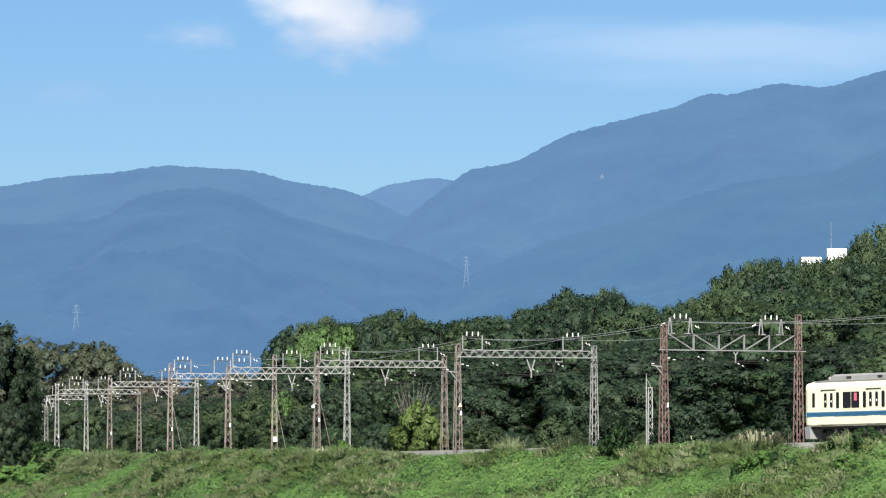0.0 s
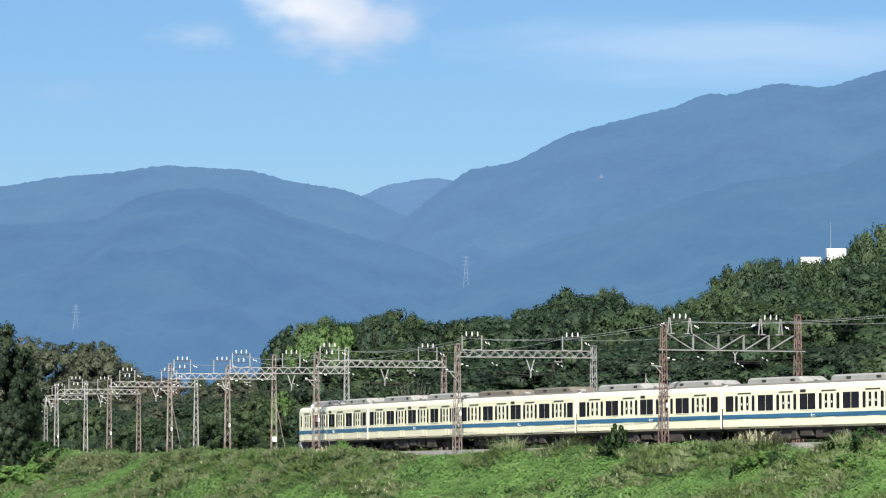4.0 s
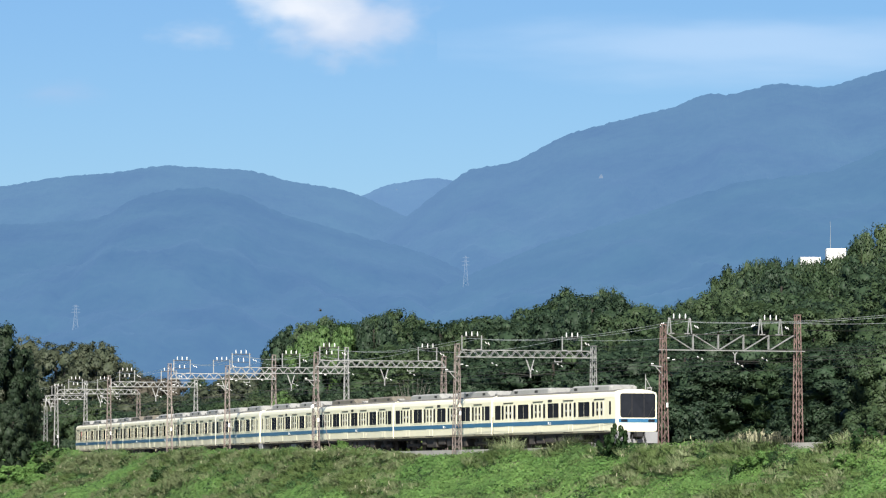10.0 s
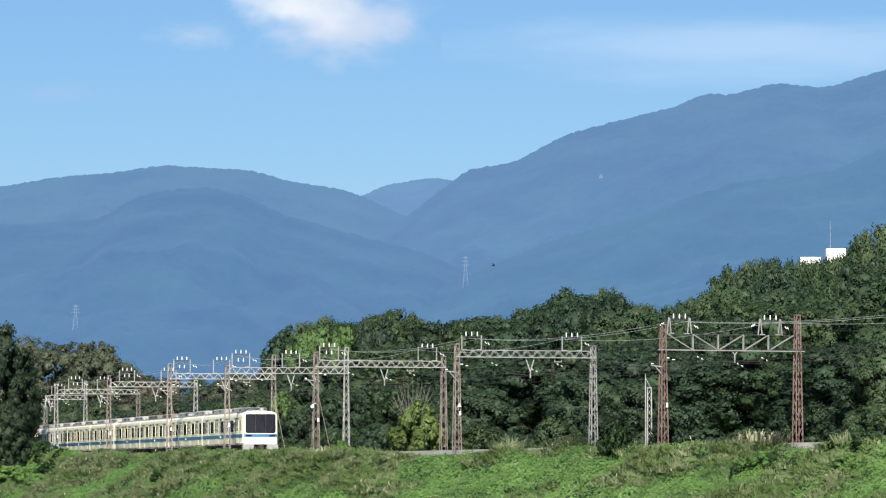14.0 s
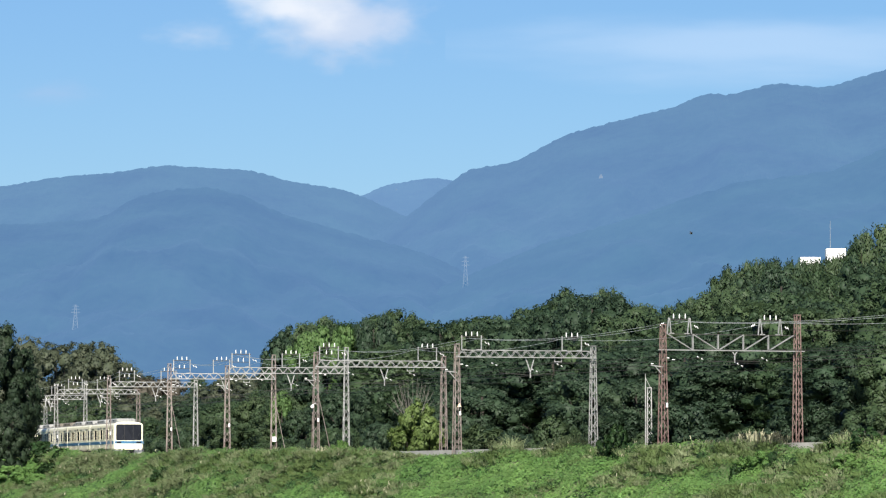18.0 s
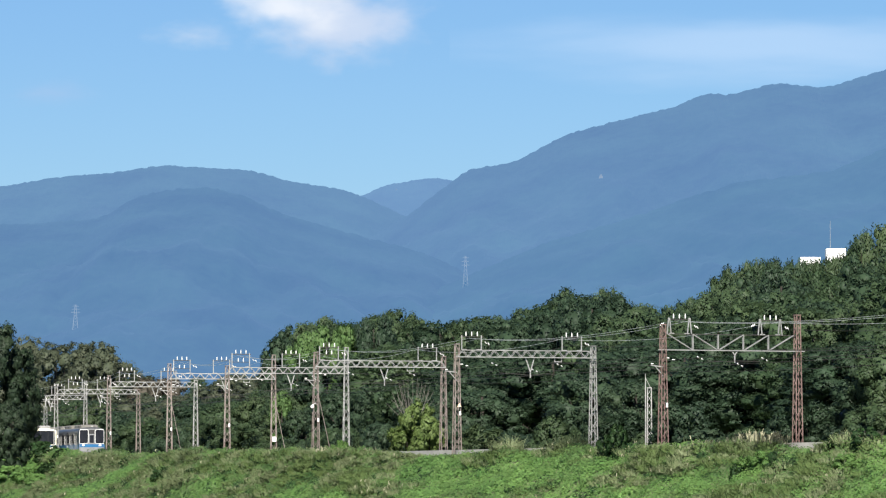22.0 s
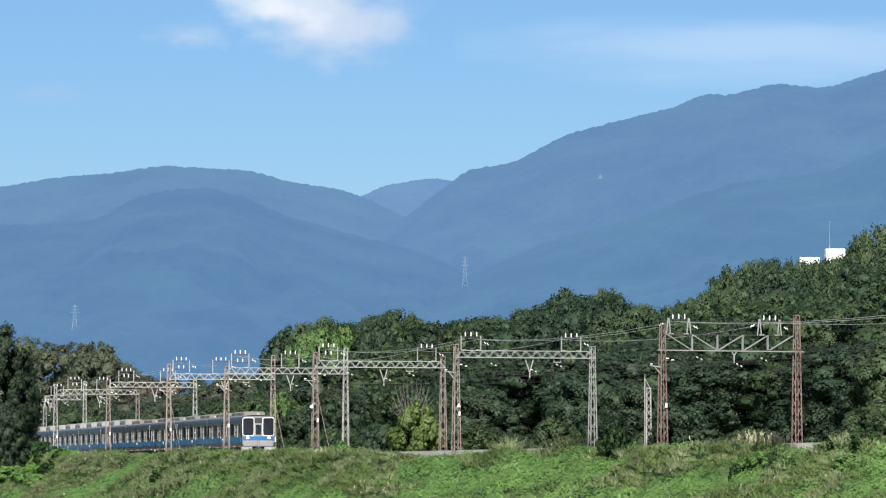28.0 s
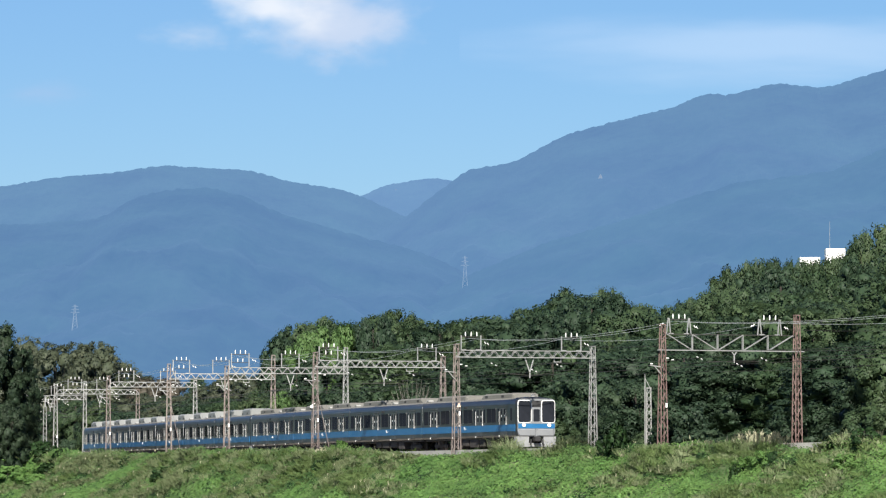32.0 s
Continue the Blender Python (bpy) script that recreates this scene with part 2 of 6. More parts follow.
# ---------- the line: a plan curve along the near train's near side ----------
BEND_AT = (-70, 0, 40, 80, 120, 160, 200, 260)
BEND = (0.0, 0.193, 0.258, 0.233, 0.104, 0.014, -0.008, 0.0)
S0 = -420
ss = np.arange(S0, 1001.0, 1.0)
kk = np.interp(ss, BEND_AT, BEND) / 100
hd = np.concatenate([[0], np.cumsum((kk[1:] + kk[:-1]) / 2)])
hd = hd - hd[-S0] + 1.1024
LX = np.concatenate([[0], np.cumsum(-(np.cos(hd[1:]) + np.cos(hd[:-1])) / 2)])
LY = np.concatenate([[0], np.cumsum((np.sin(hd[1:]) + np.sin(hd[:-1])) / 2)])
LX, LY = LX - LX[-S0] + 20.68, LY - LY[-S0] + 288.26


def heading(s):
    return float(np.interp(s, ss, hd))


def rail_z(s):
    """Height of the rails along the line."""
    return 1.12 + 0.52 * np.clip(1 - np.asarray(s) / 150.0, 0, 1.6) ** 1.5


def at(s, off=0.0, z=0.0):
    """Point beside the line; off grows away from the camera's side."""
    h = heading(s)
    return Vector((float(np.interp(s, ss, LX)) + off * math.sin(h), float(np.interp(s, ss, LY)) + off * math.cos(h), z))


NEAR_TRACK, FAR_TRACK = 1.45, 5.25
FIELD = -4.6


def side_of(x, y):
    """Along-line place and offset of plan points."""
    s = np.interp(y, LY, ss)
    x0, h = np.interp(s, ss, LX), np.interp(s, ss, hd)
    off = (x - x0) * np.sin(h)
    s2 = s - (x - x0) * np.cos(h)
    for _ in range(3):
        x0, y0, h = np.interp(s2, ss, LX), np.interp(s2, ss, LY), np.interp(s2, ss, hd)
        s2 = s2 + (-(x - x0) * np.cos(h) + (y - y0) * np.sin(h))
    x0, y0, h = np.interp(s2, ss, LX), np.interp(s2, ss, LY), np.interp(s2, ss, hd)
    return s2, (x - x0) * np.sin(h) + (y - y0) * np.cos(h)


def ground_z(x, y):
    s, o = side_of(np.asarray(x, float), np.asarray(y, float))
    rz = rail_z(s)
    bed = rz - 0.62
    # a bank of about 32 degrees down to the low field
    run = np.clip(-2.7 - o, 0, None)
    drop = 0.62 * run * np.clip(0.55 + 0.45 * run, 0, 1)
    z = np.maximum(bed - drop, FIELD)
    # rising woods behind the line
    up = np.clip((o - 16) / 170.0, 0, 1)
    lean = np.clip((150 - s) / 130.0, 0, 1)
    z = np.where(o > 10, bed - 0.3 + 17 * lean * up * up * (3 - 2 * up), z)
    fade = np.clip((np.asarray(y) - 900) / 500, 0, 1)
    z = np.where(o > 10, z * (1 - fade) + FIELD * fade, z)
    # the camera's own bank
    here = np.clip(1 - np.asarray(y) / 60.0, 0, 1)
    here = here * here * (3 - 2 * here)
    return z + (-1.55 - FIELD) * here


# ---------- ground, one sheet ----------
def build_ground():
    ys = np.concatenate([np.arange(-400, 160, 40), np.arange(160, 640, 5.0), np.arange(640, 1000, 40), np.geomspace(1000, 4950, 14)])
    us = np.concatenate([-np.geomspace(2600, 70, 14), np.arange(-66, -24, 6), np.arange(-24, 16, 1.0), np.arange(16, 70, 6), np.geomspace(72, 300, 12), np.geomspace(360, 2600, 9)])
    yy, uu = np.meshgrid(ys, us, indexing="ij")
    xt = np.interp(np.clip(yy, -30, 1100), LY, LX)
    xx = xt + uu
    zz = ground_z(xx, yy)
    rough = np.array([noise.noise(Vector((x * 0.3, y * 0.3, 0))) for x, y in zip(xx.ravel(), yy.ravel())]).reshape(xx.shape)
    o = side_of(xx, yy)[1]
    zz = zz + rough * 0.40 * ((o < -12) | (o > 10)) - 0.12 * ((o <= -2.4) & (o >= -12))
    r, c = xx.shape
    faces = [(i * c + k, i * c + k + 1, (i + 1) * c + k + 1, (i + 1) * c + k) for i in range(r - 1) for k in range(c - 1)]
    me = mesh_of("ground", np.stack([xx, yy, zz], -1).reshape(-1, 3), faces, SOIL, True)
    tagged(put("ground", me), "grassy ground with an embankment and a wooded rise", "ground", kind="structure")


def sweep(name, mat, profile, s_from, s_to, step=2.0, off=0.0, lift=0.0, smooth=False):
    """A cross-section (off, height over the rails) carried along the line."""
    so = Solid()
    n = int((s_to - s_from) / step) + 1
    rings = []
    for i in range(n):
        s = s_from + i * step
        rings.append([at(s, off + a, float(rail_z(s)) + lift + b) for a, b in profile])
    return so.hull(rings).mesh(name, mat, smooth)


def build_track():
    me = sweep("ballast", BALLAST, [(-2.6, -0.75), (-1.9, -0.26), (5.9, -0.26), (6.6, -0.75)], -300, 900, 3.0, NEAR_TRACK, 0)
    tagged(put("ballast", me), "grey-brown stone ballast under two tracks", "ballast", kind="structure")
    rng = np.random.default_rng(5)
    n = 16000
    s = rng.uniform(-30, 280, n)
    o = rng.uniform(-1.0, 7.9, n)
    h = np.interp(s, ss, hd)
    p = np.stack([np.interp(s, ss, LX) + o * np.sin(h), np.interp(s, ss, LY) + o * np.cos(h), rail_z(s) - 0.235 - np.clip(-0.45 - o, 0, 1) * 0.5], -1)
    a = rng.normal(size=(n, 3)) * 0.07
    b = rng.normal(size=(n, 3)) * 0.07
    v4 = np.stack([p - a, p - b, p + a, p + b], 1)
    tagged(put("ballast_stones", quads("ballast_stones", v4, BALLAST)), "loose grey-brown ballast stones along the tracks", "ballast", kind="stuff")
    for track in (NEAR_TRACK, FAR_TRACK):
        thing = empty("railway_track", Matrix.Identity(4), "pair of steel rails on concrete sleepers", "track", "two tracks", "structure")
        so = Solid()
        for i in range(int(330 / 0.62)):
            c = at(-40 + i * 0.62, track)
            h = heading(-40 + i * 0.62)
            z = float(rail_z(-40 + i * 0.62))
            d = Vector((-math.cos(h), math.sin(h), 0)) * 0.12
            w = Vector((math.sin(h), math.cos(h), 0)) * 1.0
            ring = lambda zz: [c - d - w + Vector((0, 0, zz)), c + d - w + Vector((0, 0, zz)), c + d + w + Vector((0, 0, zz)), c - d + w + Vector((0, 0, zz))]
            so.hull([ring(z - 0.30), ring(z - 0.17)])
        put("sleepers", so.mesh("sleepers", CONCRETE), thing, label="weathered concrete sleepers")["kind"] = "stuff"
        for g in (-0.535, 0.535):
            put("rail", sweep("rail", RAIL, [(-0.06, -0.17), (0.06, -0.17), (0.012, -0.13), (0.012, -0.04), (0.035, -0.03), (0.035, 0), (-0.035, 0), (-0.035, -0.03), (-0.012, -0.04), (-0.012, -0.13)], -200, 600, 4.0, track + g), thing)
    # concrete cable trough beside the near track
    me = sweep("cable_trough", CONCRETE, [(-0.22, -0.72), (0.22, -0.72), (0.22, 0.04), (-0.22, 0.04)], -60, 300, 2.0, -1.3)
    tagged(put("cable_trough", me), "low concrete cable trough along the near track", "cable trough", kind="structure")


# ---------- overhead line ----------
INSULATOR = Solid().lathe((0, 0, 0), [(0.02, 0), (0.025, 0.05), (0.07, 0.08), (0.035, 0.13), (0.07, 0.16), (0.035, 0.21), (0.065, 0.24), (0.03, 0.30), (0.02, 0.38)], 8).mesh("insulator", CERAMIC, True)
INSULATOR_LYING = Solid().lathe((0, 0, 0), [(0.015, -0.13), (0.062, -0.09), (0.025, -0.04), (0.062, 0.0), (0.025, 0.04), (0.062, 0.09), (0.015, 0.13)], 8, "x").mesh("strain_insulator", CERAMIC, True)
INSULATOR.transform(Matrix.Scale(0.88, 4))
INSULATOR_LYING.transform(Matrix.Scale(0.74, 4))
PLATE = Solid().box((0, 0, 0), (0.12, 0.05, 0.28), 0.01).mesh("plate", PALE)


def lattice_mast(h, base, top, mat, panels):
    """Four angle legs that lean together, with single lacing on each side and flat ties."""
    so = Solid()
    w = lambda k: (base + (top - base) * k / panels) / 2
    cor = ((-1, -1), (1, -1), (1, 1), (-1, 1))
    for a, b in cor:
        so.bar((a * base / 2, b * base / 2, 0), (a * top / 2, b * top / 2, h), 0.054, 0.044)
    for k in range(panels):
        z0, z1 = h * k / panels, h * (k + 1) / panels
        for i in range(4):
            (a, b), (c, d) = cor[i], cor[(i + 1) % 4]
            if k % 2:
                a, b, c, d = c, d, a, b
            so.bar((a * w(k), b * w(k), z0), (c * w(k + 1), d * w(k + 1), z1), 0.026)
    so.box((0, 0, h + 0.03), (top + 0.08, top + 0.08, 0.06))
    so.box((0, 0, 0.0), (base + 0.12, base + 0.12, 0.12))
    return so.mesh("mast", mat)


def lattice_beam(x0, x1, depth, mat, panel, width=0.30):
    """Two lower and two upper chords with zigzag lacing."""
    so = Solid()
    n = max(4, int(round((x1 - x0) / panel)))
    st = (x1 - x0) / n
    for y in (-width / 2, width / 2):
        so.bar((x0, y, 0), (x1, y, 0), 0.06)
        so.bar((x0 + 0.5, y, depth), (x1 - 0.5, y, depth), 0.05)
        for i in range(n):
            a, b = x0 + i * st, x0 + (i + 1) * st
            m = (a + b) / 2
            so.bar((a, y, 0), (m, y, depth), 0.036)
            so.bar((m, y, depth), (b, y, 0), 0.036)
    for i in range(n):
        a, b = x0 + i * st, x0 + (i + 1) * st
        so.bar((a, -width / 2, 0), (b, width / 2, 0), 0.035)
    return so.mesh("beam", mat)


def sparse_beam(x0, x1, depth, mat):
    """The oldest portal: a thin lower chord, a slim upper chord, five posts and wide diagonals."""
    so = Solid()
    n = 5
    st = (x1 - x0 - 0.6) / n
    for y in (-0.05, 0.05):
        so.bar((x0 - 0.3, y, 0), (x1 + 0.5, y, 0), 0.065)
        for i in range(1, n):
            so.bar((x0 + 0.3 + i * st, y, 0), (x0 + 0.3 + i * st, y, depth), 0.06)
        for i in range(n):
            a, b = x0 + 0.3 + i * st, x0 + 0.3 + (i + 1) * st
            if i < 2:
                so.bar((a, y, depth), (b, y, 0), 0.05)
            else:
                so.bar((a, y, 0), (b, y, depth), 0.05)
    for i in range(1, n):
        so.bar((x0 + 0.3 + i * st, -0.05, 0), (x0 + 0.3 + i * st, 0.05, 0), 0.06)
    return so.mesh("beam", mat)


def bracket(thing, x, z, span, height, mat, slim=True, extra=False):
    """Two posts with a cross-arm and three standing insulators."""
    for e in (0, span):
        so = Solid()
        if slim:
            so.bar((x + e, 0, z), (x + e, 0, z + height), 0.07)
        else:
            so.bar((x + e - 0.14, 0, z), (x + e - 0.03, 0, z + height), 0.06)
            so.bar((x + e + 0.14, 0, z), (x + e + 0.03, 0, z + height), 0.06)
        foot = 0.22 if e == 0 else -0.22
        so.bar((x + e, 0, z + 0.04), (x + e + foot * 1.6, 0, z + 0.04), 0.06)
        put("bracket_post", so.mesh("bracket_post", mat), thing)
    so2 = Solid().bar((x - 0.1, 0, z + height - 0.1), (x + span + 0.1, 0, z + height - 0.1), 0.05)
    put("cross_arm", so2.mesh("cross_arm", WIRE_DARK), thing)
    for k in range(3):
        put("insulator", INSULATOR, thing, (x + span * (0.22 + 0.29 * k), 0, z + height - 0.08))
    # dead-end insulators of the feeders beside the posts
    for e, d in ((span + 0.32, 0.9), (span + 0.52, 0.9)) if slim else ((span + 0.40, 0.9), (span + 0.56, 0.9), (-0.42, -0.9), (-0.56, -0.9)):
        ob = put("insulator", INSULATOR_LYING, thing, (x + e, 0, z + height * 0.62 - (abs(e) - span if e > 0 else abs(e) - 0.4) * 0.35))
        ob.matrix_basis = ob.matrix_basis @ Matrix.Rotation(d, 4, "Y")
    if extra:
        put("lower_arm", Solid().bar((x, 0, z + 0.42), (x + span, 0, z + 0.42), 0.04).mesh("lower_arm", WIRE_DARK), thing)
        for k in range(2):
            put("insulator", INSULATOR, thing, (x + span * (0.36 + 0.29 * k), 0, z + 0.42))


def strain_pair(thing, x, y, z, tilt=0.0):
    for k in range(2):
        ob = put("insulator", INSULATOR_LYING, thing, (x + k * 0.30, y, z - k * 0.13))
        ob.matrix_basis = ob.matrix_basis @ Matrix.Rotation(0.5 + tilt, 4, "Y") @ Matrix.Rotation(0.5, 4, "Z")


PORTALS = []


def portal(s, far, z_low, near_top, far_top, near_mat, far_mat, beam_mat, depth=0.46, old=False, brackets=(0.1, 0.78), tall=1.0, stay="", label=""):
    """Two lattice masts, a beam across both tracks, brackets, a hanging V post, insulators."""
    near = -1.6
    span = far - near
    base = float(rail_z(s)) - 0.7
    h = heading(s)
    m = Matrix.Translation(at(s, near, base)) @ Matrix.Rotation(math.atan2(math.cos(h), math.sin(h)), 4, "Z")
    thing = empty("catenary_portal", m, label, "catenary portal", "portals over the railway")
    zl = z_low - base
    put("mast", lattice_mast(near_top - base, 0.50, 0.25, near_mat, 14), thing, label="lattice mast on the near side")
    put("mast", lattice_mast(far_top - base, 0.50, 0.27, far_mat, 14), thing, (span, 0, 0), label="lattice mast on the far side")
    if old:
        put("beam", sparse_beam(0, span, depth, beam_mat), thing, (0, 0, zl))
        put("top_chord", Solid().bar((0, 0, depth), (span, 0, depth), 0.05).mesh("top_chord", WIRE_DARK), thing, (0, 0, zl))
    else:
        put("beam", lattice_beam(0, span + 0.15, depth, beam_mat, 0.76), thing, (0, 0, zl))
    for f in brackets:
        bracket(thing, span * f, zl + depth, 1.42, tall, beam_mat, not old, s > 70 and f < 0.3)
    mid = span * 0.53
    if old:
        so = Solid().bar((mid - 0.2, 0, 0), (mid, 0, -0.3), 0.06).bar((mid + 0.2, 0, 0), (mid, 0, -0.3), 0.06).bar((mid, 0, -0.3), (mid, 0, -0.75), 0.07)
    else:
        so = Solid().bar((mid - 0.30, 0, 0), (mid + 0.06, 0, -1.0), 0.07).bar((mid + 0.36, 0, 0), (mid + 0.06, 0, -1.0), 0.06)
        so.bar((mid + 0.06, 0, -0.95), (mid + 0.06, 0, -1.38), 0.075)
        u = span * 0.74
        put("hanger", Solid().bar((u - 0.25, 0, 0), (u - 0.25, 0, -0.28), 0.05).bar((u + 0.25, 0, 0), (u + 0.25, 0, -0.28), 0.05).bar((u - 0.28, 0, -0.28), (u + 0.28, 0, -0.28), 0.05).mesh("hanger", beam_mat), thing, (0, 0, zl))
    put("drop_post", so.mesh("drop_post", beam_mat), thing, (0, 0, zl))
    strain_pair(thing, mid + 0.25, 0.05, zl - 0.82)
    strain_pair(thing, span * 0.74, 0.05, zl - 0.45)
    strain_pair(thing, span * 0.26, 0.05, zl - 0.42)
    put("insulator", INSULATOR_LYING, thing, (0.35, 0, zl - 0.50))
    put("insulator", INSULATOR_LYING, thing, (0.72, 0, zl - 0.60))
    # registration arms to both contact wires
    so = Solid()
    for track in (NEAR_TRACK, FAR_TRACK):
        x = track - near
        zc = 5.25 + 0.7
        so.bar((mid + 0.05, 0, zl - 1.2 if not old else zl - 0.7), (x, 0, zc), 0.03)
    put("registration_arm", so.mesh("registration_arm", WIRE_DARK), thing)
    # side arm with a lying insulator on the near mast
    so = Solid().bar((0, 0, zl - 1.05), (-0.85, 0, zl - 0.95), 0.06).bar((-0.6, 0, zl - 0.95), (0, 0, zl - 1.6), 0.05)
    put("side_arm", so.mesh("side_arm", beam_mat), thing)
    put("insulator", INSULATOR_LYING, thing, (-0.75, 0, zl - 0.86))
    put("plate", PLATE, thing, (0.12, -0.30, 3.2), label="small white plate")
    if stay:
        for x in {"near": (0,), "far": (span,), "both": (0, span)}[stay]:
            put("stay_wire", Solid().bar((x, 0, zl - 1.2), (x + 1.25, -0.3, 0), 0.035).mesh("stay_wire", WORN), thing)
    PORTALS.append((s, near, span, z_low, z_low + depth + tall))
    return thing


def build_overhead():
    old = "old red-rusted lattice portal over two tracks, with pale brackets"
    grey = "lattice steel portal over two tracks, galvanised beam, worn masts"
    portal(13.0, 7.85, 7.47, 9.0, 9.7, RUST, RUST, ZINC, 0.98, True, (0.045, 0.72), 1.0, label=old)
    t = portal(44.75, 8.35, 7.73, 8.55, 8.5, WORN, ZINC, ZINC, 0.46, False, (0.035, 0.77), 1.0, label=grey)
    put("warning_sign", Solid().hull([[(-0.15, y, -0.12), (0.15, y, -0.12), (0.0, y, 0.16)] for y in (-0.33, -0.30)]).mesh("warning_sign", AMBER), t, (0.06, 0, 3.75), label="small amber warning triangle")
    t = portal(76.75, 8.2, 7.72, 8.75, 8.5, WORN, WORN, ZINC, 0.46, False, (0.03, 0.80), 1.05, "near", label=grey)
    put("lamp", Solid().lathe((-0.28, -0.1, 4.05), [(0.03, 0), (0.13, 0.05), (0.15, 0.14), (0.10, 0.24), (0.03, 0.27)], 10).bar((-0.28, -0.1, 4.3), (0, 0, 4.45), 0.04).mesh("lamp", PALE), t, label="white round lamp on a short arm")
    portal(107.75, 8.1, 7.85, 8.4, 9.9, WORN, ZINC, ZINC, 0.46, False, (0.04, 0.46), 1.15, label=grey)
    t = portal(137.5, 7.45, 7.95, 9.2, 10.0, WORN, WORN, ZINC, 0.46, False, (0.04, 0.42), 1.2, "both", label=grey)
    put("plate", Solid().box((0, 0, 0), (0.36, 0.06, 0.42), 0.02).mesh("sign_plate", PALE), t, (9.05, -0.4, 2.35), label="white square plate")
    portal(180.0, 6.65, 8.0, 9.0, 8.6, WORN, ZINC, ZINC, 0.46, False, (0.12, 0.6), 1.1, "", label=grey)
    portal(225.5, 6.95, 8.05, 9.0, 8.5, ZINC, WORN, ZINC, 0.46, False, (0.15, 0.5), 1.1, "", label=grey)
    portal(272.0, 6.9, 8.15, 9.3, 10.2, ZINC, ZINC, ZINC, 0.46, False, (0.2, 0.55), 1.1, "", label=grey)
    portal(-22.0, 7.85, 7.6, 9.0, 9.7, RUST, RUST, ZINC, 0.98, True, (0.045, 0.72), 1.0, label=old)
    # single poles beside the line
    p = empty("lattice_pole", Matrix.Translation(at(37.3, 9.3, float(rail_z(37.3)) - 1.0)), "slim grey lattice pole with a thin tube on one side", "pole")
    put("mast", lattice_mast(5.1, 0.34, 0.26, ZINC, 11), p)
    put("tube", Solid().lathe((-0.26, 0, 0), [(0.04, 0), (0.04, 5.2), (0.015, 6.1)], 6).mesh("tube", ZINC), p)
    put("bracket", Solid().bar((-0.26, 0, 5.8), (0.1, 0, 5.1), 0.03).mesh("pole_bracket", ZINC), p)
    p = empty("lattice_pole", Matrix.Translation(at(317.8, 7.4, float(rail_z(317.8)) - 0.8)), "tall grey lattice pole with an arm and insulators", "pole")
    put("mast", lattice_mast(7.6, 0.5, 0.34, ZINC, 13), p)
    put("arm", Solid().bar((-0.9, 0, 8.3), (0.5, 0, 8.3), 0.07).bar((0, 0, 7.6), (0, 0, 9.0), 0.12).bar((-0.8, 0, 8.3), (0, 0, 7.4), 0.05).mesh("pole_arm", ZINC), p)
    for x in (-0.7, 0.1, 0.4):
        put("insulator", INSULATOR, p, (x, 0, 8.32))
    for x, z in ((-0.5, 7.0), (0.5, 6.6), (-0.45, 6.1)):
        put("insulator", INSULATOR_LYING, p, (x, 0, z))
    # wires
    def wire(name, off, high, mat, r, sag, label, span_s):
        so = Solid()
        rings = []
        for (s0, z0), (s1, z1) in zip(span_s, span_s[1:]):
            n = 10
            for i in range(n + (s1 == span_s[-1][0])):
                f = i / n
                s = s0 + (s1 - s0) * f
                c = at(s, off(s) if callable(off) else off, z0 + (z1 - z0) * f - 4 * sag * f * (1 - f))
                h = heading(s)
                w = Vector((math.sin(h), math.cos(h), 0)) * r
                u = Vector((0, 0, r))
                rings.append([c - w, c - u, c + w, c + u])
        so.hull(rings)
        tagged(put(name, so.mesh(name, mat)), label, "wire", "wires over the railway")
    order = sorted(PORTALS)
    ends = [-110] + [p[0] for p in order] + [330]
    zs = lambda g: [(ends[0], g(order[0]))] + [(p[0], g(p)) for p in order] + [(ends[-1], g(order[-1]))]
    for track in (NEAR_TRACK, FAR_TRACK):
        wire("contact_wire", track, 0, WIRE_DARK, 0.014, 0.0, "dark copper contact wire above the track", [(s, float(rail_z(s)) + 5.15) for s in ends])
        wire("messenger_wire", track, 0, WIRE_DARK, 0.013, 0.35, "dark messenger wire above the contact wire", [(s, float(rail_z(s)) + 5.95) for s in ends])
    for frac, lift, pal in ((0.09, 0.1, True), (0.16, 0.05, True), (0.80, 0.1, True), (0.88, -0.3, False)):
        span = 9.6
        wire("feeder_wire", -1.6 + span * frac, 0, WIRE_PALE if pal else WIRE_DARK, 0.012, 0.5, "pale bare feeder wire slung between the portals", zs(lambda p: p[4] + lift - 0.3))
    wire("signal_cable", -1.75, 0, WIRE_DARK, 0.011, 0.25, "dark low cable slung along the near masts", [(s, float(rail_z(s)) + 4.55) for s in ends])


# ---------- trains ----------
CAR, PITCH = 19.7, 20.0
HALF = 1.45


def rounded(w, h, r):
    pts = []
    for cx, cz, a0 in ((w / 2 - r, h / 2 - r, 0), (-w / 2 + r, h / 2 - r, 90), (-w / 2 + r, -h / 2 + r, 180), (w / 2 - r, -h / 2 + r, 270)):
        for k in range(3):
            a = radians(a0 + 45 * k)
            pts.append((cx + r * math.cos(a), cz + r * math.sin(a)))
    return pts


def panel(name, w, h, r, depth, mat):
    """A rounded slab standing in the x-z plane, its outside towards -y."""
    p = rounded(w, h, r)
    q = rounded(w - 0.03, h - 0.03, r * 0.8)
    return Solid().hull([[(a, 0.03, b) for a, b in p], [(a, -depth + 0.008, b) for a, b in p], [(a, -depth, b) for a, b in q]]).mesh(name, mat)


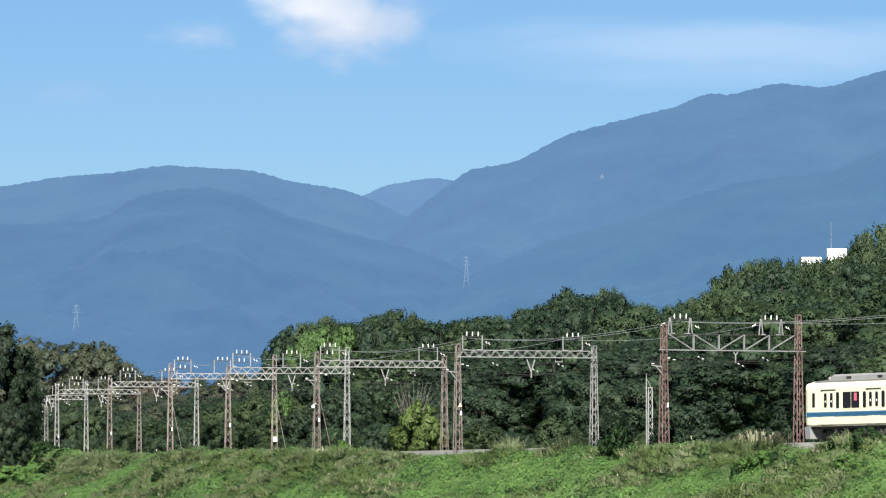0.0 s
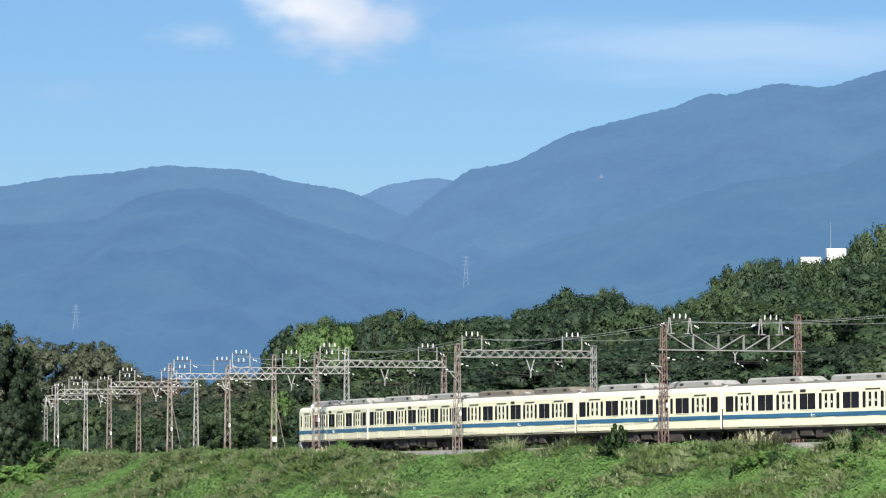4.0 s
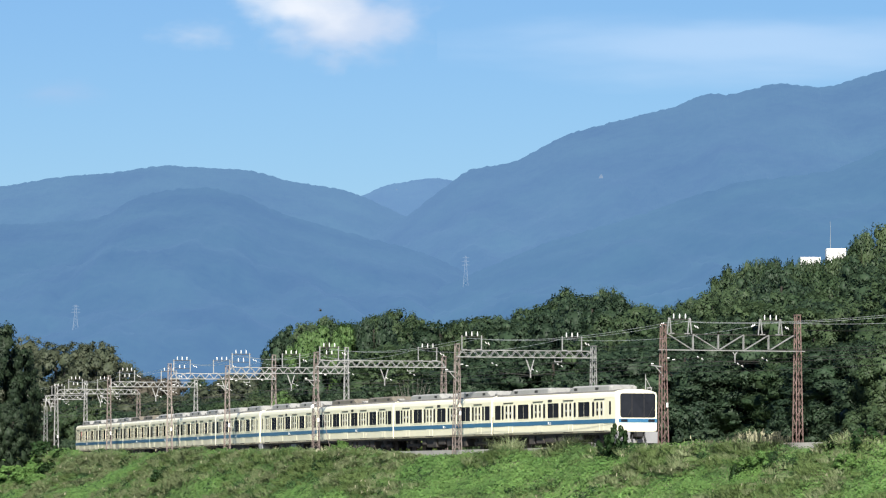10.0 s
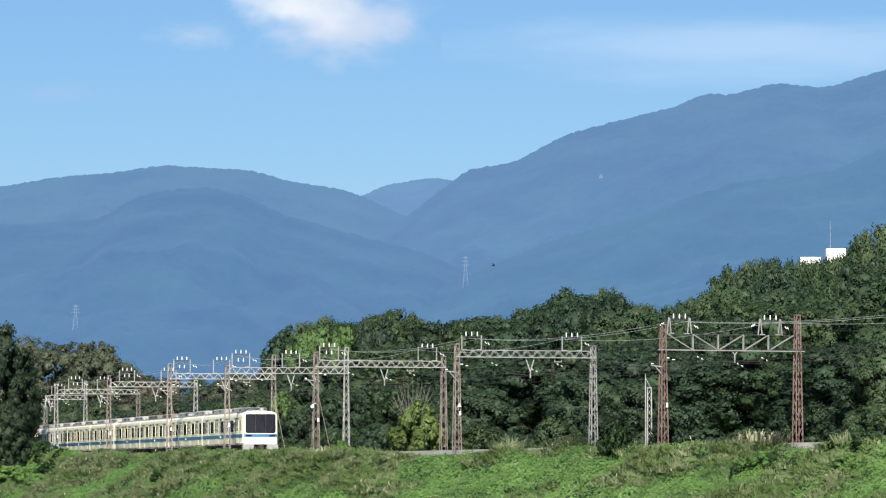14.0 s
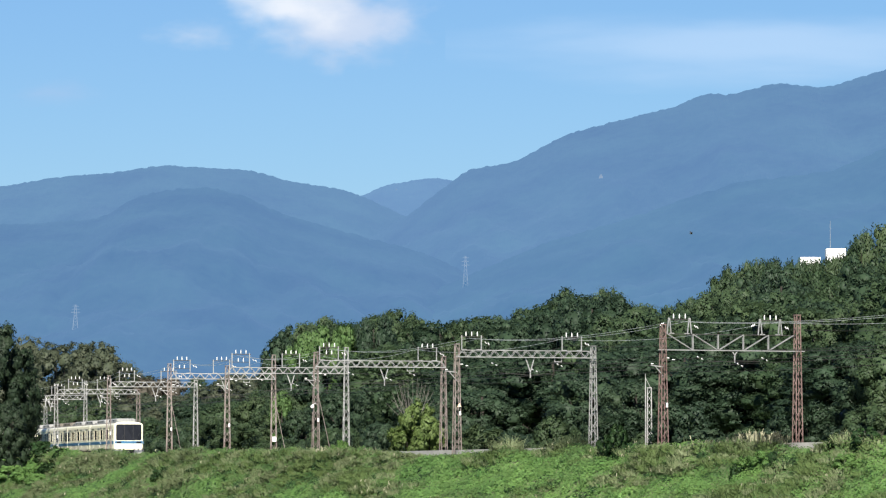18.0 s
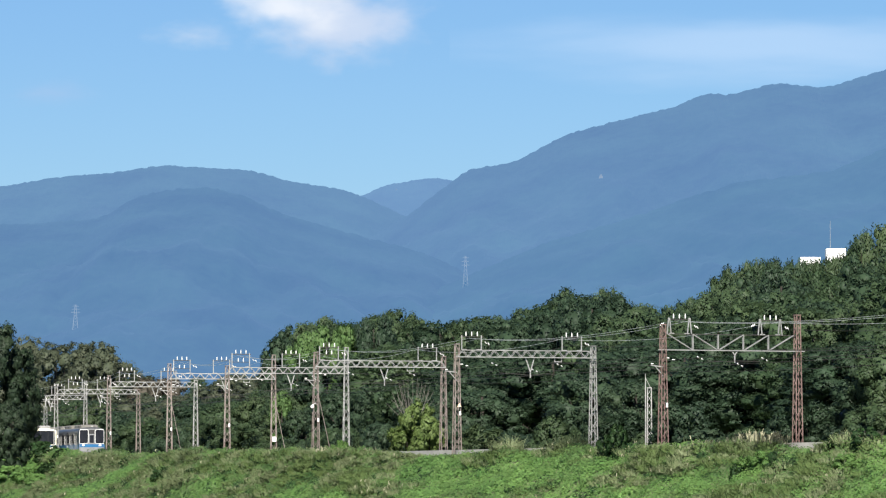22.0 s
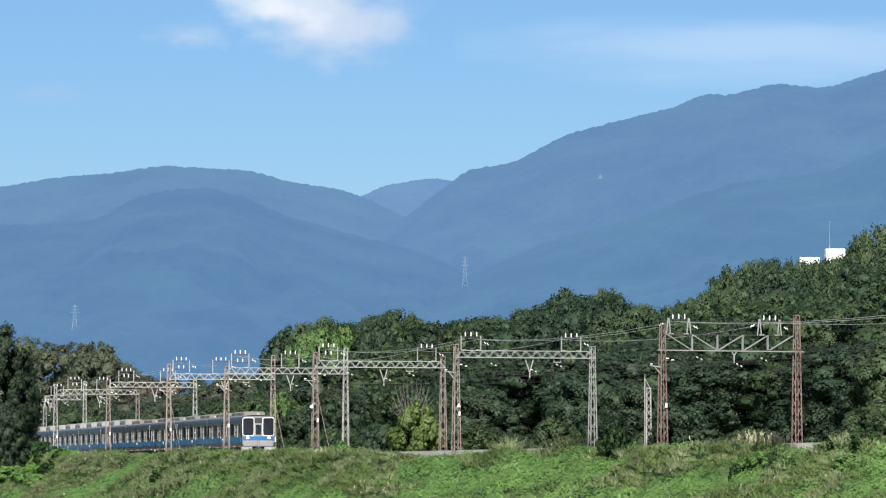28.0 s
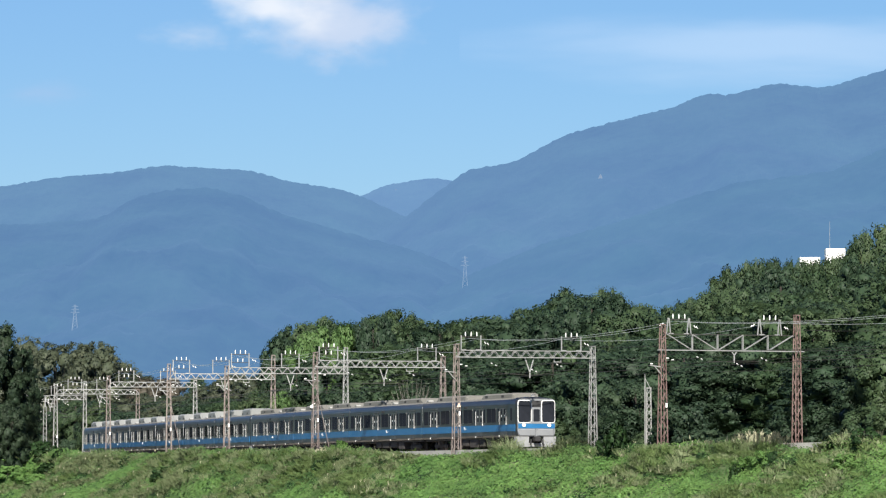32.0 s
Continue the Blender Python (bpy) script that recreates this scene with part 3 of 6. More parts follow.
def ring_frame(name, w, h, r, wide, depth, mat):
    o, i = rounded(w + wide * 2, h + wide * 2, r + wide), rounded(w, h, r)
    n = len(o)
    so = Solid()
    so.v = [(a, 0.0, b) for a, b in o] + [(a, -depth, b) for a, b in o] + [(a, -depth, b) for a, b in i] + [(a, 0.0, b) for a, b in i]
    for k in range(n):
        j = (k + 1) % n
        for u in range(3):
            so.f.append((u * n + k, u * n + j, (u + 1) * n + j, (u + 1) * n + k))
    return so.mesh(name, mat)


def body_profile():
    return [(-1.36, 0.98), (-HALF, 1.10), (-HALF, 3.22), (-1.41, 3.40), (-1.30, 3.53), (-1.05, 3.63), (-0.5, 3.70), (0.5, 3.70), (1.05, 3.63), (1.30, 3.53), (1.41, 3.40), (HALF, 3.22), (HALF, 1.10), (1.36, 0.98)]


def make_kit(style):
    """The meshes that all cars of one train share."""
    steel = style == "steel"
    skin, door = (STEEL, STEEL_DOOR) if steel else (CREAM, CREAM_DOOR)
    k = {"skin": skin, "steel": steel}
    k["wide_frame"] = ring_frame("window_frame", 1.84, 0.96, 0.06, 0.035, 0.02, skin)
    k["half_pane"] = panel("pane", 0.89, 0.95, 0.05, 0.006, GLASS)
    k["narrow_pane"] = panel("pane", 0.34, 0.95, 0.10, 0.010, GLASS)
    k["end_pane"] = panel("pane", 0.92, 0.95, 0.06, 0.010, GLASS)
    k["leaf"] = panel("door_leaf", 0.63, 1.98, 0.02, 0.014, door)
    k["leaf_pane"] = panel("pane", 0.30, 0.86, 0.09, 0.020, GLASS)
    k["door_rail"] = Solid().box((0, -0.02, 0), (1.55, 0.06, 0.05), 0.01).mesh("door_rail", UNDER if not steel else STEEL_DOOR)
    k["sill"] = Solid().box((0, -0.02, 0), (1.40, 0.07, 0.045), 0.01).mesh("door_sill", UNDER)
    k["grab"] = Solid().lathe((0, -0.05, -0.5), [(0.015, 0), (0.015, 0.95)], 6).mesh("grab_rail", POLE_STEEL)
    k["foot"] = Solid().box((0, -0.05, 0), (0.11, 0.06, 0.13), 0.02).mesh("step_plate", POLE_STEEL)
    k["sticker"] = panel("sticker", 0.12, 0.14, 0.03, 0.026, PALE)
    k["louvre"] = Solid().box((0, -0.01, 0), (0.62, 0.03, 0.17), 0.01).mesh("side_sign", RUBBER)
    k["badge"] = Solid().bar((-0.12, 0, 0.1), (-0.12, 0, -0.08), 0.05).bar((-0.15, 0, -0.06), (0.30, 0, -0.06), 0.035).bar((0, 0, 0.03), (0.25, 0, 0.03), 0.03).mesh("badge", PALE)
    k["wheel"] = Solid().lathe((0, 0, 0), [(0.40, -0.065), (0.43, -0.05), (0.45, 0.05), (0.40, 0.065), (0.12, 0.08)], 14, "y").mesh("wheel", UNDER)
    b = Solid()
    for y in (-0.98, 0.98):
        b.box((0, y, 0.50), (2.9, 0.14, 0.20), 0.03)
        for a in (-1.05, 1.05):
            b.box((a, y, 0.45), (0.36, 0.20, 0.34), 0.04)
            b.lathe((a, y, 0.58), [(0.11, 0), (0.13, 0.04), (0.11, 0.08), (0.13, 0.12), (0.11, 0.16), (0.13, 0.20)], 8)
        b.lathe((0, y, 0.6), [(0.26, 0), (0.28, 0.1), (0.28, 0.22), (0.24, 0.32)], 10)
    b.box((0, 0, 0.55), (0.7, 1.96, 0.26), 0.03)
    k["bogie"] = b.mesh("bogie", UNDER)
    g = Solid()
    for i in range(5):
        x = i * 0.035
        w = 1.25 if i % 2 else 1.15
        g.box((x, 0, 2.1), (0.03, w, 2.15), 0.0)
    k["gangway"] = g.mesh("gangway", RUBBER)
    return k


def cooler(length, mat, h=0.40):
    """Roof cooler casing, with sloped ends and dark grilles."""
    pr = lambda g: [(-0.98 + g * 0.3, 3.60), (-0.95 + g * 0.3, 3.60 + h * 0.75), (-0.75, 3.60 + h), (0.75, 3.60 + h), (0.95 - g * 0.3, 3.60 + h * 0.75), (0.98 - g * 0.3, 3.60)]
    low = [(-0.9, 3.60), (-0.9, 3.66), (-0.7, 3.70), (0.7, 3.70), (0.9, 3.66), (0.9, 3.60)]
    L = length / 2
    return Solid().hull([[(-L, y, z) for y, z in low], [(-L + 0.55, y, z) for y, z in pr(0)], [(L - 0.25, y, z) for y, z in pr(0)], [(L, y, z - (0.1 if z > 3.7 else 0)) for y, z in pr(0.3)]]).mesh("cooler", mat)


def make_car(name, kit, cab, label, group, roof_kind, seed):
    """One car, x forward, rails at z 0; cab: a driver's end at +x."""
    steel = kit["steel"]
    rng = random.Random(seed)
    car = empty(name, Matrix.Identity(4), label, "train car", group)
    pr = body_profile()
    half = CAR / 2
    so = Solid()
    if cab:
        ring = lambda x, f: [(x, y * f, 0.98 + (z - 0.98) * (f if z > 3 else 1)) for y, z in pr]
        so.hull([ring(-half, 1), ring(half - 0.55, 1), ring(half - 0.30, 0.995), ring(half - 0.12, 0.965), ring(half - 0.02, 0.93)])
    else:
        so.hull([[(x, y, z) for y, z in pr] for x in (-half, half)])
    put("body", so.mesh("car_body", kit["skin"]), car)
    top = [(-1.28, 3.545), (-1.04, 3.645), (-0.5, 3.715), (0.5, 3.715), (1.04, 3.645), (1.28, 3.545), (0.9, 3.5), (-0.9, 3.5)]
    put("roof", Solid().hull([[(x, y, z) for y, z in top] for x in (-half + 0.02, half - (0.7 if cab else 0.02))]).mesh("roof", ROOF_GREY), car)
    # both sides
    doors = (-7.25, -2.42, 2.42, 7.25)
    for side, rz in ((-1, 0.0), (1, math.pi)):
        y = side * HALF
        belt = Solid().box((0, 0, 0), (CAR - (0.25 if cab else 0.02), 0.036, 0.26 if not steel else 0.46))
        put("belt", belt.mesh("belt", BELT_BRIGHT if steel else BELT), car, (-0.12 if cab else 0, y + side * 0.003, 1.69 if not steel else 1.60), 0, "bright blue belt" if steel else "blue belt")
        for d in doors:
            for e in (-0.325, 0.325):
                leaf = put("door_leaf", kit["leaf"], car, (d + e, y, 2.07), rz)
                put("pane", kit["leaf_pane"], leaf, (0, 0, 0.42))
                put("sticker", kit["sticker"], leaf, (0, 0, 0.36))
            put("door_rail", kit["door_rail"], car, (d, y, 3.10), rz)
            put("door_sill", kit["sill"], car, (d, y, 1.05), rz)
            for e in (-1.0, 1.0):
                if cab and d + e > 8.0:
                    continue
                put("window", kit["narrow_pane"], car, (d + e * 0.98, y, 2.48), rz)
            if steel:
                for e in (-0.70, 0.70):
                    put("grab_rail", kit["grab"], car, (d + e, y, 2.35), rz, "pale vertical rail")
                put("step_plate", kit["foot"], car, (d - 0.7 * side, y, 1.86), rz)
                put("step_plate", kit["foot"], car, (d + 0.7 * side, y, 1.04), rz)
        for w in (-4.83, 0.0, 4.83):
            fr = put("window", kit["wide_frame"], car, (w, y, 2.48), rz)
            for e in (-0.46, 0.46):
                put("pane", kit["half_pane"], fr, (e, 0, 0))
        ends = (-9.05,) if cab else (-9.05, 9.05)
        for w in ends:
            put("window", kit["end_pane"], car, (w, y, 2.48), rz)
        if cab:
            put("cab_door", panel("cab_door", 0.62, 2.0, 0.03, 0.012, kit["skin"]), car, (8.86, y, 2.05), rz)
            put("window", kit["leaf_pane"], car, (8.86, y, 2.52), rz)
        put("side_sign", kit["louvre"], car, (0.5 * side, y, 3.12), rz)
        put("badge", kit["badge"], car, (-0.6, y + side * 0.02, 1.66), rz, "small pale lettering, a plain mark")
    # coolers
    if roof_kind == "long":
        spots = ((-5.0, 6.6), (4.6, 6.6))
        mat = AC_GREY
    elif roof_kind == "dark":
        spots = ((-5.0, 6.6), (4.6, 6.6))
        mat = AC_DARK
    elif roof_kind == "grey":
        spots = ((-5.0, 6.6), (4.6, 6.6))
        mat = ROOF_GREY
    elif roof_kind == "four":
        spots = ((-7.0, 2.7), (-2.4, 2.7), (2.4, 2.7), (6.6, 2.7))
        mat = AC_GREY
    else:
        spots = ((-4.9, 4.8), (4.5, 4.8))
        mat = AC_PALE
    for x, L in spots:
        c = put("cooler", cooler(L, mat, 0.62 if roof_kind == "white" else 0.42), car, (x, 0, 0))
        for gx in (-L * 0.32, L * 0.18):
            for gy in (-0.962, 0.962):
                put("grille", Solid().box((0, 0, 0), (0.5, 0.02, 0.16)).mesh("grille", RUBBER), c, (gx, gy, 3.80))
    for x in (-8.9, 0.2):
        put("ventilator", Solid().box((x, 0.55, 3.76), (0.5, 0.4, 0.14), 0.03).mesh("ventilator", AC_GREY), car)
    # running gear
    for x in (-6.9, 6.9):
        bg = put("bogie", kit["bogie"], car, (x, 0, 0))
        for wx in (-1.05, 1.05):
            for wy in (-0.56, 0.56):
                put("wheel", kit["wheel"], bg, (wx, wy, 0.43))
    put("underframe", Solid().box((0, 0, 0.92), (CAR - 0.3, 2.5, 0.14)).mesh("underframe", UNDER), car)
    x = -4.4
    while x < 4.4:
        L = rng.uniform(0.7, 1.9)
        if x + L > 4.6:
            break
        hgt = rng.uniform(0.38, 0.58)
        for sy in (-1, 1):
            put("equipment_box", Solid().box((x + L / 2, sy * 0.86, 0.87 - hgt / 2), (L, 0.75, hgt), 0.04).mesh("equipment_box", SKIRT if rng.random() < 0.05 else UNDER), car)
        x += L + rng.uniform(0.15, 0.5)
    for x, rz in ((-half - 0.16, 0),) + (() if cab else ((half, 0),)):
        put("gangway", kit["gangway"], car, (x, 0, 0), rz, "black folded gangway bellows")
    for x in (-half - 0.06,):
        for y in (-1.38, 1.38):
            put("end_plate", Solid().box((x, y, 2.75), (0.06, 0.10, 1.1), 0.01).mesh("end_plate", PALE), car)
    # black strips added so that the lower gap between cars looks dark
    for y in (-1.34, 1.34):
        put("gap_cover", Solid().box((-half - 0.15, y, 1.62), (0.28, 0.06, 1.2), 0.0).mesh("gap_cover", RUBBER), car, label="black strip added to darken the lower gap between cars")
    put("coupler", Solid().box((-half - 0.1, 0, 0.85), (0.5, 0.3, 0.25), 0.03).mesh("coupler", UNDER), car)
    if cab:
        make_face(car, kit, half)
    return car


def face_panel(name, w, h, r, mat, depth=0.02):
    """A rounded slab that looks along +x."""
    me = panel(name, w, h, r, depth, mat)
    me.transform(Matrix.Rotation(math.pi / 2, 4, "Z"))
    return me


def make_face(car, kit, half):
    x = half - 0.015
    steel = kit["steel"]
    if not steel:
        put("face", face_panel("face", 2.66, 2.52, 0.20, CREAM, 0.06), car, (x, 0, 2.27))
        scr = put("windscreen", face_panel("windscreen", 2.46, 1.54, 0.14, GLASS, 0.02), car, (x + 0.06, 0, 2.66), 0, "wide dark windscreen")
        for y in (-0.42, 0.42):
            put("screen_bar", Solid().bar((0.025, y, -0.75), (0.025, y, 0.75), 0.035).mesh("screen_bar", RUBBER), scr)
        for y in (-0.7, 0.75):
            put("wiper", Solid().bar((0.04, y, -0.66), (0.04, y + 0.28, -0.1), 0.022).mesh("wiper", RUBBER), scr)
        put("face_belt", Solid().box((0, 0, 0), (0.03, 2.68, 0.25), 0.0).mesh("face_belt", BELT), car, (x + 0.055, 0, 1.70), 0, "dark blue belt with lamp housings")
        for y in (-0.95, 0.95):
            put("headlight", Solid().box((0, 0, 0), (0.06, 0.46, 0.16), 0.03).mesh("headlight", GLASS), car, (x + 0.07, y, 1.70))
        put("antenna", Solid().box((half - 1.1, 0.3, 3.80), (0.22, 0.30, 0.24), 0.05).mesh("antenna", AC_GREY), car)
    else:
        put("face", face_panel("face", 2.72, 2.56, 0.26, FACE_WHITE, 0.06), car, (x, 0, 2.29))
        for y in (-0.86, 0.86):
            rim = put("window_rim", face_panel("window_rim", 1.00, 1.54, 0.16, PALE, 0.012), car, (x + 0.06, y, 2.70), 0, "white window rim")
            put("windscreen", face_panel("windscreen", 0.92, 1.46, 0.13, GLASS, 0.02), rim, (0.01, 0, 0), 0, "dark cab window")
        put("sign_box", face_panel("sign_box", 0.62, 0.44, 0.05, RUBBER, 0.03), car, (x + 0.06, 0, 3.22), 0, "dark destination sign")
        dr = put("end_door", face_panel("end_door", 0.62, 1.10, 0.06, FACE_WHITE, 0.03), car, (x + 0.06, 0, 2.42), 0, "white end door")
        put("pane", face_panel("pane", 0.46, 0.84, 0.06, GLASS, 0.02), dr, (0.03, 0, 0.02))
        put("face_belt", Solid().box((0, 0, 0), (0.03, 2.66, 0.32), 0.0).mesh("face_belt", BELT_BRIGHT), car, (x + 0.062, 0, 1.71), 0, "bright blue belt")
        for y in (-0.92, 0.92):
            put("headlight", Solid().box((0, 0, 0), (0.06, 0.26, 0.22), 0.05).mesh("headlight", PALE), car, (x + 0.08, y, 1.78), 0, "pale headlight housing")
            put("bumper_panel", Solid().box((0, 0, 0), (0.12, 1.24, 0.50), 0.06).mesh("bumper_panel", FACE_WHITE), car, (x + 0.06, y * 0.72, 1.26))
        put("antenna", Solid().box((half - 1.2, 0.2, 3.80), (0.2, 0.25, 0.22), 0.05).mesh("antenna", AC_GREY), car)
    for y in (-0.98, 0.98):
        put("skirt", Solid().hull([[(x - 0.5, y - 0.42, 0.28), (x + 0.02, y - 0.42, 0.28), (x + 0.02, y + 0.42, 0.28), (x - 0.5, y + 0.42, 0.28)], [(x - 0.5, y - 0.46, 1.0), (x + 0.04, y - 0.46, 1.0), (x + 0.04, y + 0.46, 1.0), (x - 0.5, y + 0.46, 1.0)]]).mesh("skirt", SKIRT), car, label="light grey skirt")
    put("skirt", Solid().box((x - 0.35, 0, 0.42), (0.3, 1.4, 0.26), 0.03).mesh("skirt_middle", SKIRT), car)
    put("coupler", Solid().box((x + 0.12, 0, 0.82), (0.62, 0.42, 0.36), 0.06).mesh("front_coupler", RUBBER), car)
    put("air_hose", Solid().bar((x + 0.1, 0.4, 0.8), (x + 0.2, 0.5, 0.4), 0.07).bar((x + 0.1, -0.4, 0.8), (x + 0.2, -0.5, 0.4), 0.07).mesh("air_hose", RUBBER), car)


TRAINS = []


def build_trains():
    cream = make_kit("cream")
    steel = make_kit("steel")
    g1, g2 = "cars of the cream train", "cars of the steel train"
    l1 = "cream railway car with blue belt and double doors"
    l2 = "stainless steel railway car with blue belt"
    base = {
        "cab1": make_car("train_car", cream, True, "cream end car with a wide dark windscreen and blue belt", g1, "long", 1),
        "mid1": make_car("train_car", cream, False, l1, g1, "long", 2),
        "dark1": make_car("train_car", cream, False, l1 + ", brown roof coolers", g1, "dark", 3),
        "cab2": make_car("train_car", steel, True, "stainless steel end car with pale face and blue belt", g2, "grey", 4),
        "mid2": make_car("train_car", steel, False, l2, g2, "grey", 5),
        "white2": make_car("train_car", steel, False, l2 + " and pale roof coolers", g2, "white", 6),
        "cabw2": make_car("train_car", steel, True, "stainless steel end car with pale roof coolers", g2, "white", 7),
    }
    # kind and whether the driver's end looks along the line (1) or back (-1), from the far end of each train
    one = [("cab1", 1), ("mid1", 1), ("dark1", 1), ("mid1", 1), ("mid1", 1), ("cab1", -1), ("cab1", 1), ("dark1", 1), ("mid1", 1), ("cab1", -1)]
    two = [("cabw2", 1), ("white2", 1), ("white2", 1), ("white2", 1), ("white2", 1), ("cabw2", -1), ("cab2", 1), ("mid2", 1), ("mid2", 1), ("cab2", -1)]
    used = set()
    for row, track in ((one, NEAR_TRACK), (two, FAR_TRACK)):
        for i, (kind, turn) in enumerate(row):
            ob = base[kind]
            if kind in used:
                ob = copy_thing(ob, Matrix.Identity(4))
            used.add(kind)
            TRAINS.append((ob, track, i, turn))
    put("poster", panel("poster", 0.30, 0.46, 0.02, 0.012, PINK), TRAINS[0][0], (4.36, HALF, 2.66), math.pi, "pink poster behind the window")


# ---------- plants ----------
def leaves(rng, centre, normal, size, slim=0.5, tilt=0.7):
    """Three-cornered leaf sprays at the centres, facing along the normals and turned to the sun."""
    n = len(centre)
    nn = normal / (np.linalg.norm(normal, axis=1, keepdims=True) + 1e-9) + 0.75 * np.array(SUN_DIR) + rng.normal(size=(n, 3)) * tilt
    nn /= np.linalg.norm(nn, axis=1, keepdims=True) + 1e-9
    t = np.cross(nn, rng.normal(size=(n, 3)))
    t /= np.linalg.norm(t, axis=1, keepdims=True) + 1e-9
    b = np.cross(nn, t)
    s = size.reshape(-1, 1)
    a, c = t * s, b * s * slim
    return np.stack([centre - a * 0.7 - c, centre + a, centre - a * 0.7 + c], 1)


def crown_mesh(name, seed, mat, R=4.0, H=10.0, low=0.12, boughs=26, twigs=7, per=48, leaf=0.34, lean=0.0):
    """Boughs over a rounded crown, each a heap of small leafy heads: leaf sprays round a solid core."""
    rng = np.random.default_rng(seed)
    out, soft, mids, size, away = [], [], [], [], []
    cz, rz = H * (1 + low) / 2, H * (1 - low) / 2
    mid = np.array([0, 0, cz])
    for i in range(boughs):
        # even spread of directions, shaken
        z = 1 - 2 * (i + 0.5) / boughs
        a = i * 2.399963 + rng.uniform(-0.35, 0.35)
        d = np.array([math.cos(a) * math.sqrt(1 - z * z), math.sin(a) * math.sqrt(1 - z * z), z]) + rng.normal(size=3) * 0.10
        d /= np.linalg.norm(d)
        reach = rng.uniform(0.58, 0.74)
        c = mid + d * np.array([R, R, rz]) * reach + np.array([lean * d[2], 0, 0])
        br = R * rng.uniform(0.25, 0.37)
        mids.append(c)
        size.append(np.array([0.62, 0.62, 0.58]) * br)
        away.append(d)
        u = rng.normal(size=(per * 2, 3)) + 0.4 * d
        u /= np.linalg.norm(u, axis=1, keepdims=True)
        p = c + u * br * rng.uniform(0.60, 0.95, (per * 2, 1)) * np.array([1.0, 1.0, 0.92])
        out.append(leaves(rng, p, u + 0.3 * d, rng.uniform(0.5, 1.1, per * 2) * leaf * 0.62, 0.7, 0.35))
        soft.append(u * 0.8 + 0.45 * d + rng.normal(size=(per * 2, 3)) * 0.25)
        for k in range(twigs):
            v = rng.normal(size=3)
            v /= np.linalg.norm(v)
            v = v + 0.75 * d + np.array([0, 0, 0.25])
            v /= np.linalg.norm(v)
            h = c + v * br * rng.uniform(0.62, 0.98)
            r = R * rng.uniform(0.085, 0.155)
            u = rng.normal(size=(per, 3)) + 0.5 * v
            u /= np.linalg.norm(u, axis=1, keepdims=True)
            p = h + u * r * rng.uniform(0.45, 1.22, (per, 1)) * np.array([1.08, 1.08, 0.88])
            out.append(leaves(rng, p, u + 0.3 * v, rng.uniform(0.5, 1.1, per) * leaf * 0.58, 0.7, 0.35))
            soft.append(u * 0.85 + 0.55 * v + 0.30 * d + rng.normal(size=(per, 3)) * 0.20)
            mids.append(h)
            size.append(np.array([0.55, 0.55, 0.46]) * r)
            away.append(v)
    v, f, nor = lumps(rng, np.array(mids), np.array(size), 0.12)
    nor = nor + 0.6 * np.repeat(np.array(away), len(LUMP[0]), 0)
    return quads(name, np.concatenate(out), mat, np.concatenate(soft), (v, f, nor))


def trunk_mesh(name, seed, H=10.0, r=0.28, limbs=7):
    rng = random.Random(seed)
    so = Solid()
    prof = [(r * 1.35, -0.4), (r * 1.05, 0.5), (r * 0.8, H * 0.4), (r * 0.35, H * 0.85)]
    so.lathe((0, 0, 0), prof, 8)
    for i in range(limbs):
        z = H * rng.uniform(0.2, 0.65)
        a = rng.uniform(0, 6.28)
        L = H * rng.uniform(0.10, 0.17)
        e = (math.cos(a) * L, math.sin(a) * L, z + L * 0.9)
        so.bar((0, 0, z), e, r * 0.7, r * 0.2)
        so.bar(e, (e[0] * 1.3, e[1] * 1.2, e[2] + L * 0.5), r * 0.22, r * 0.08)
    return so.mesh(name, BARK)


TREES = {}


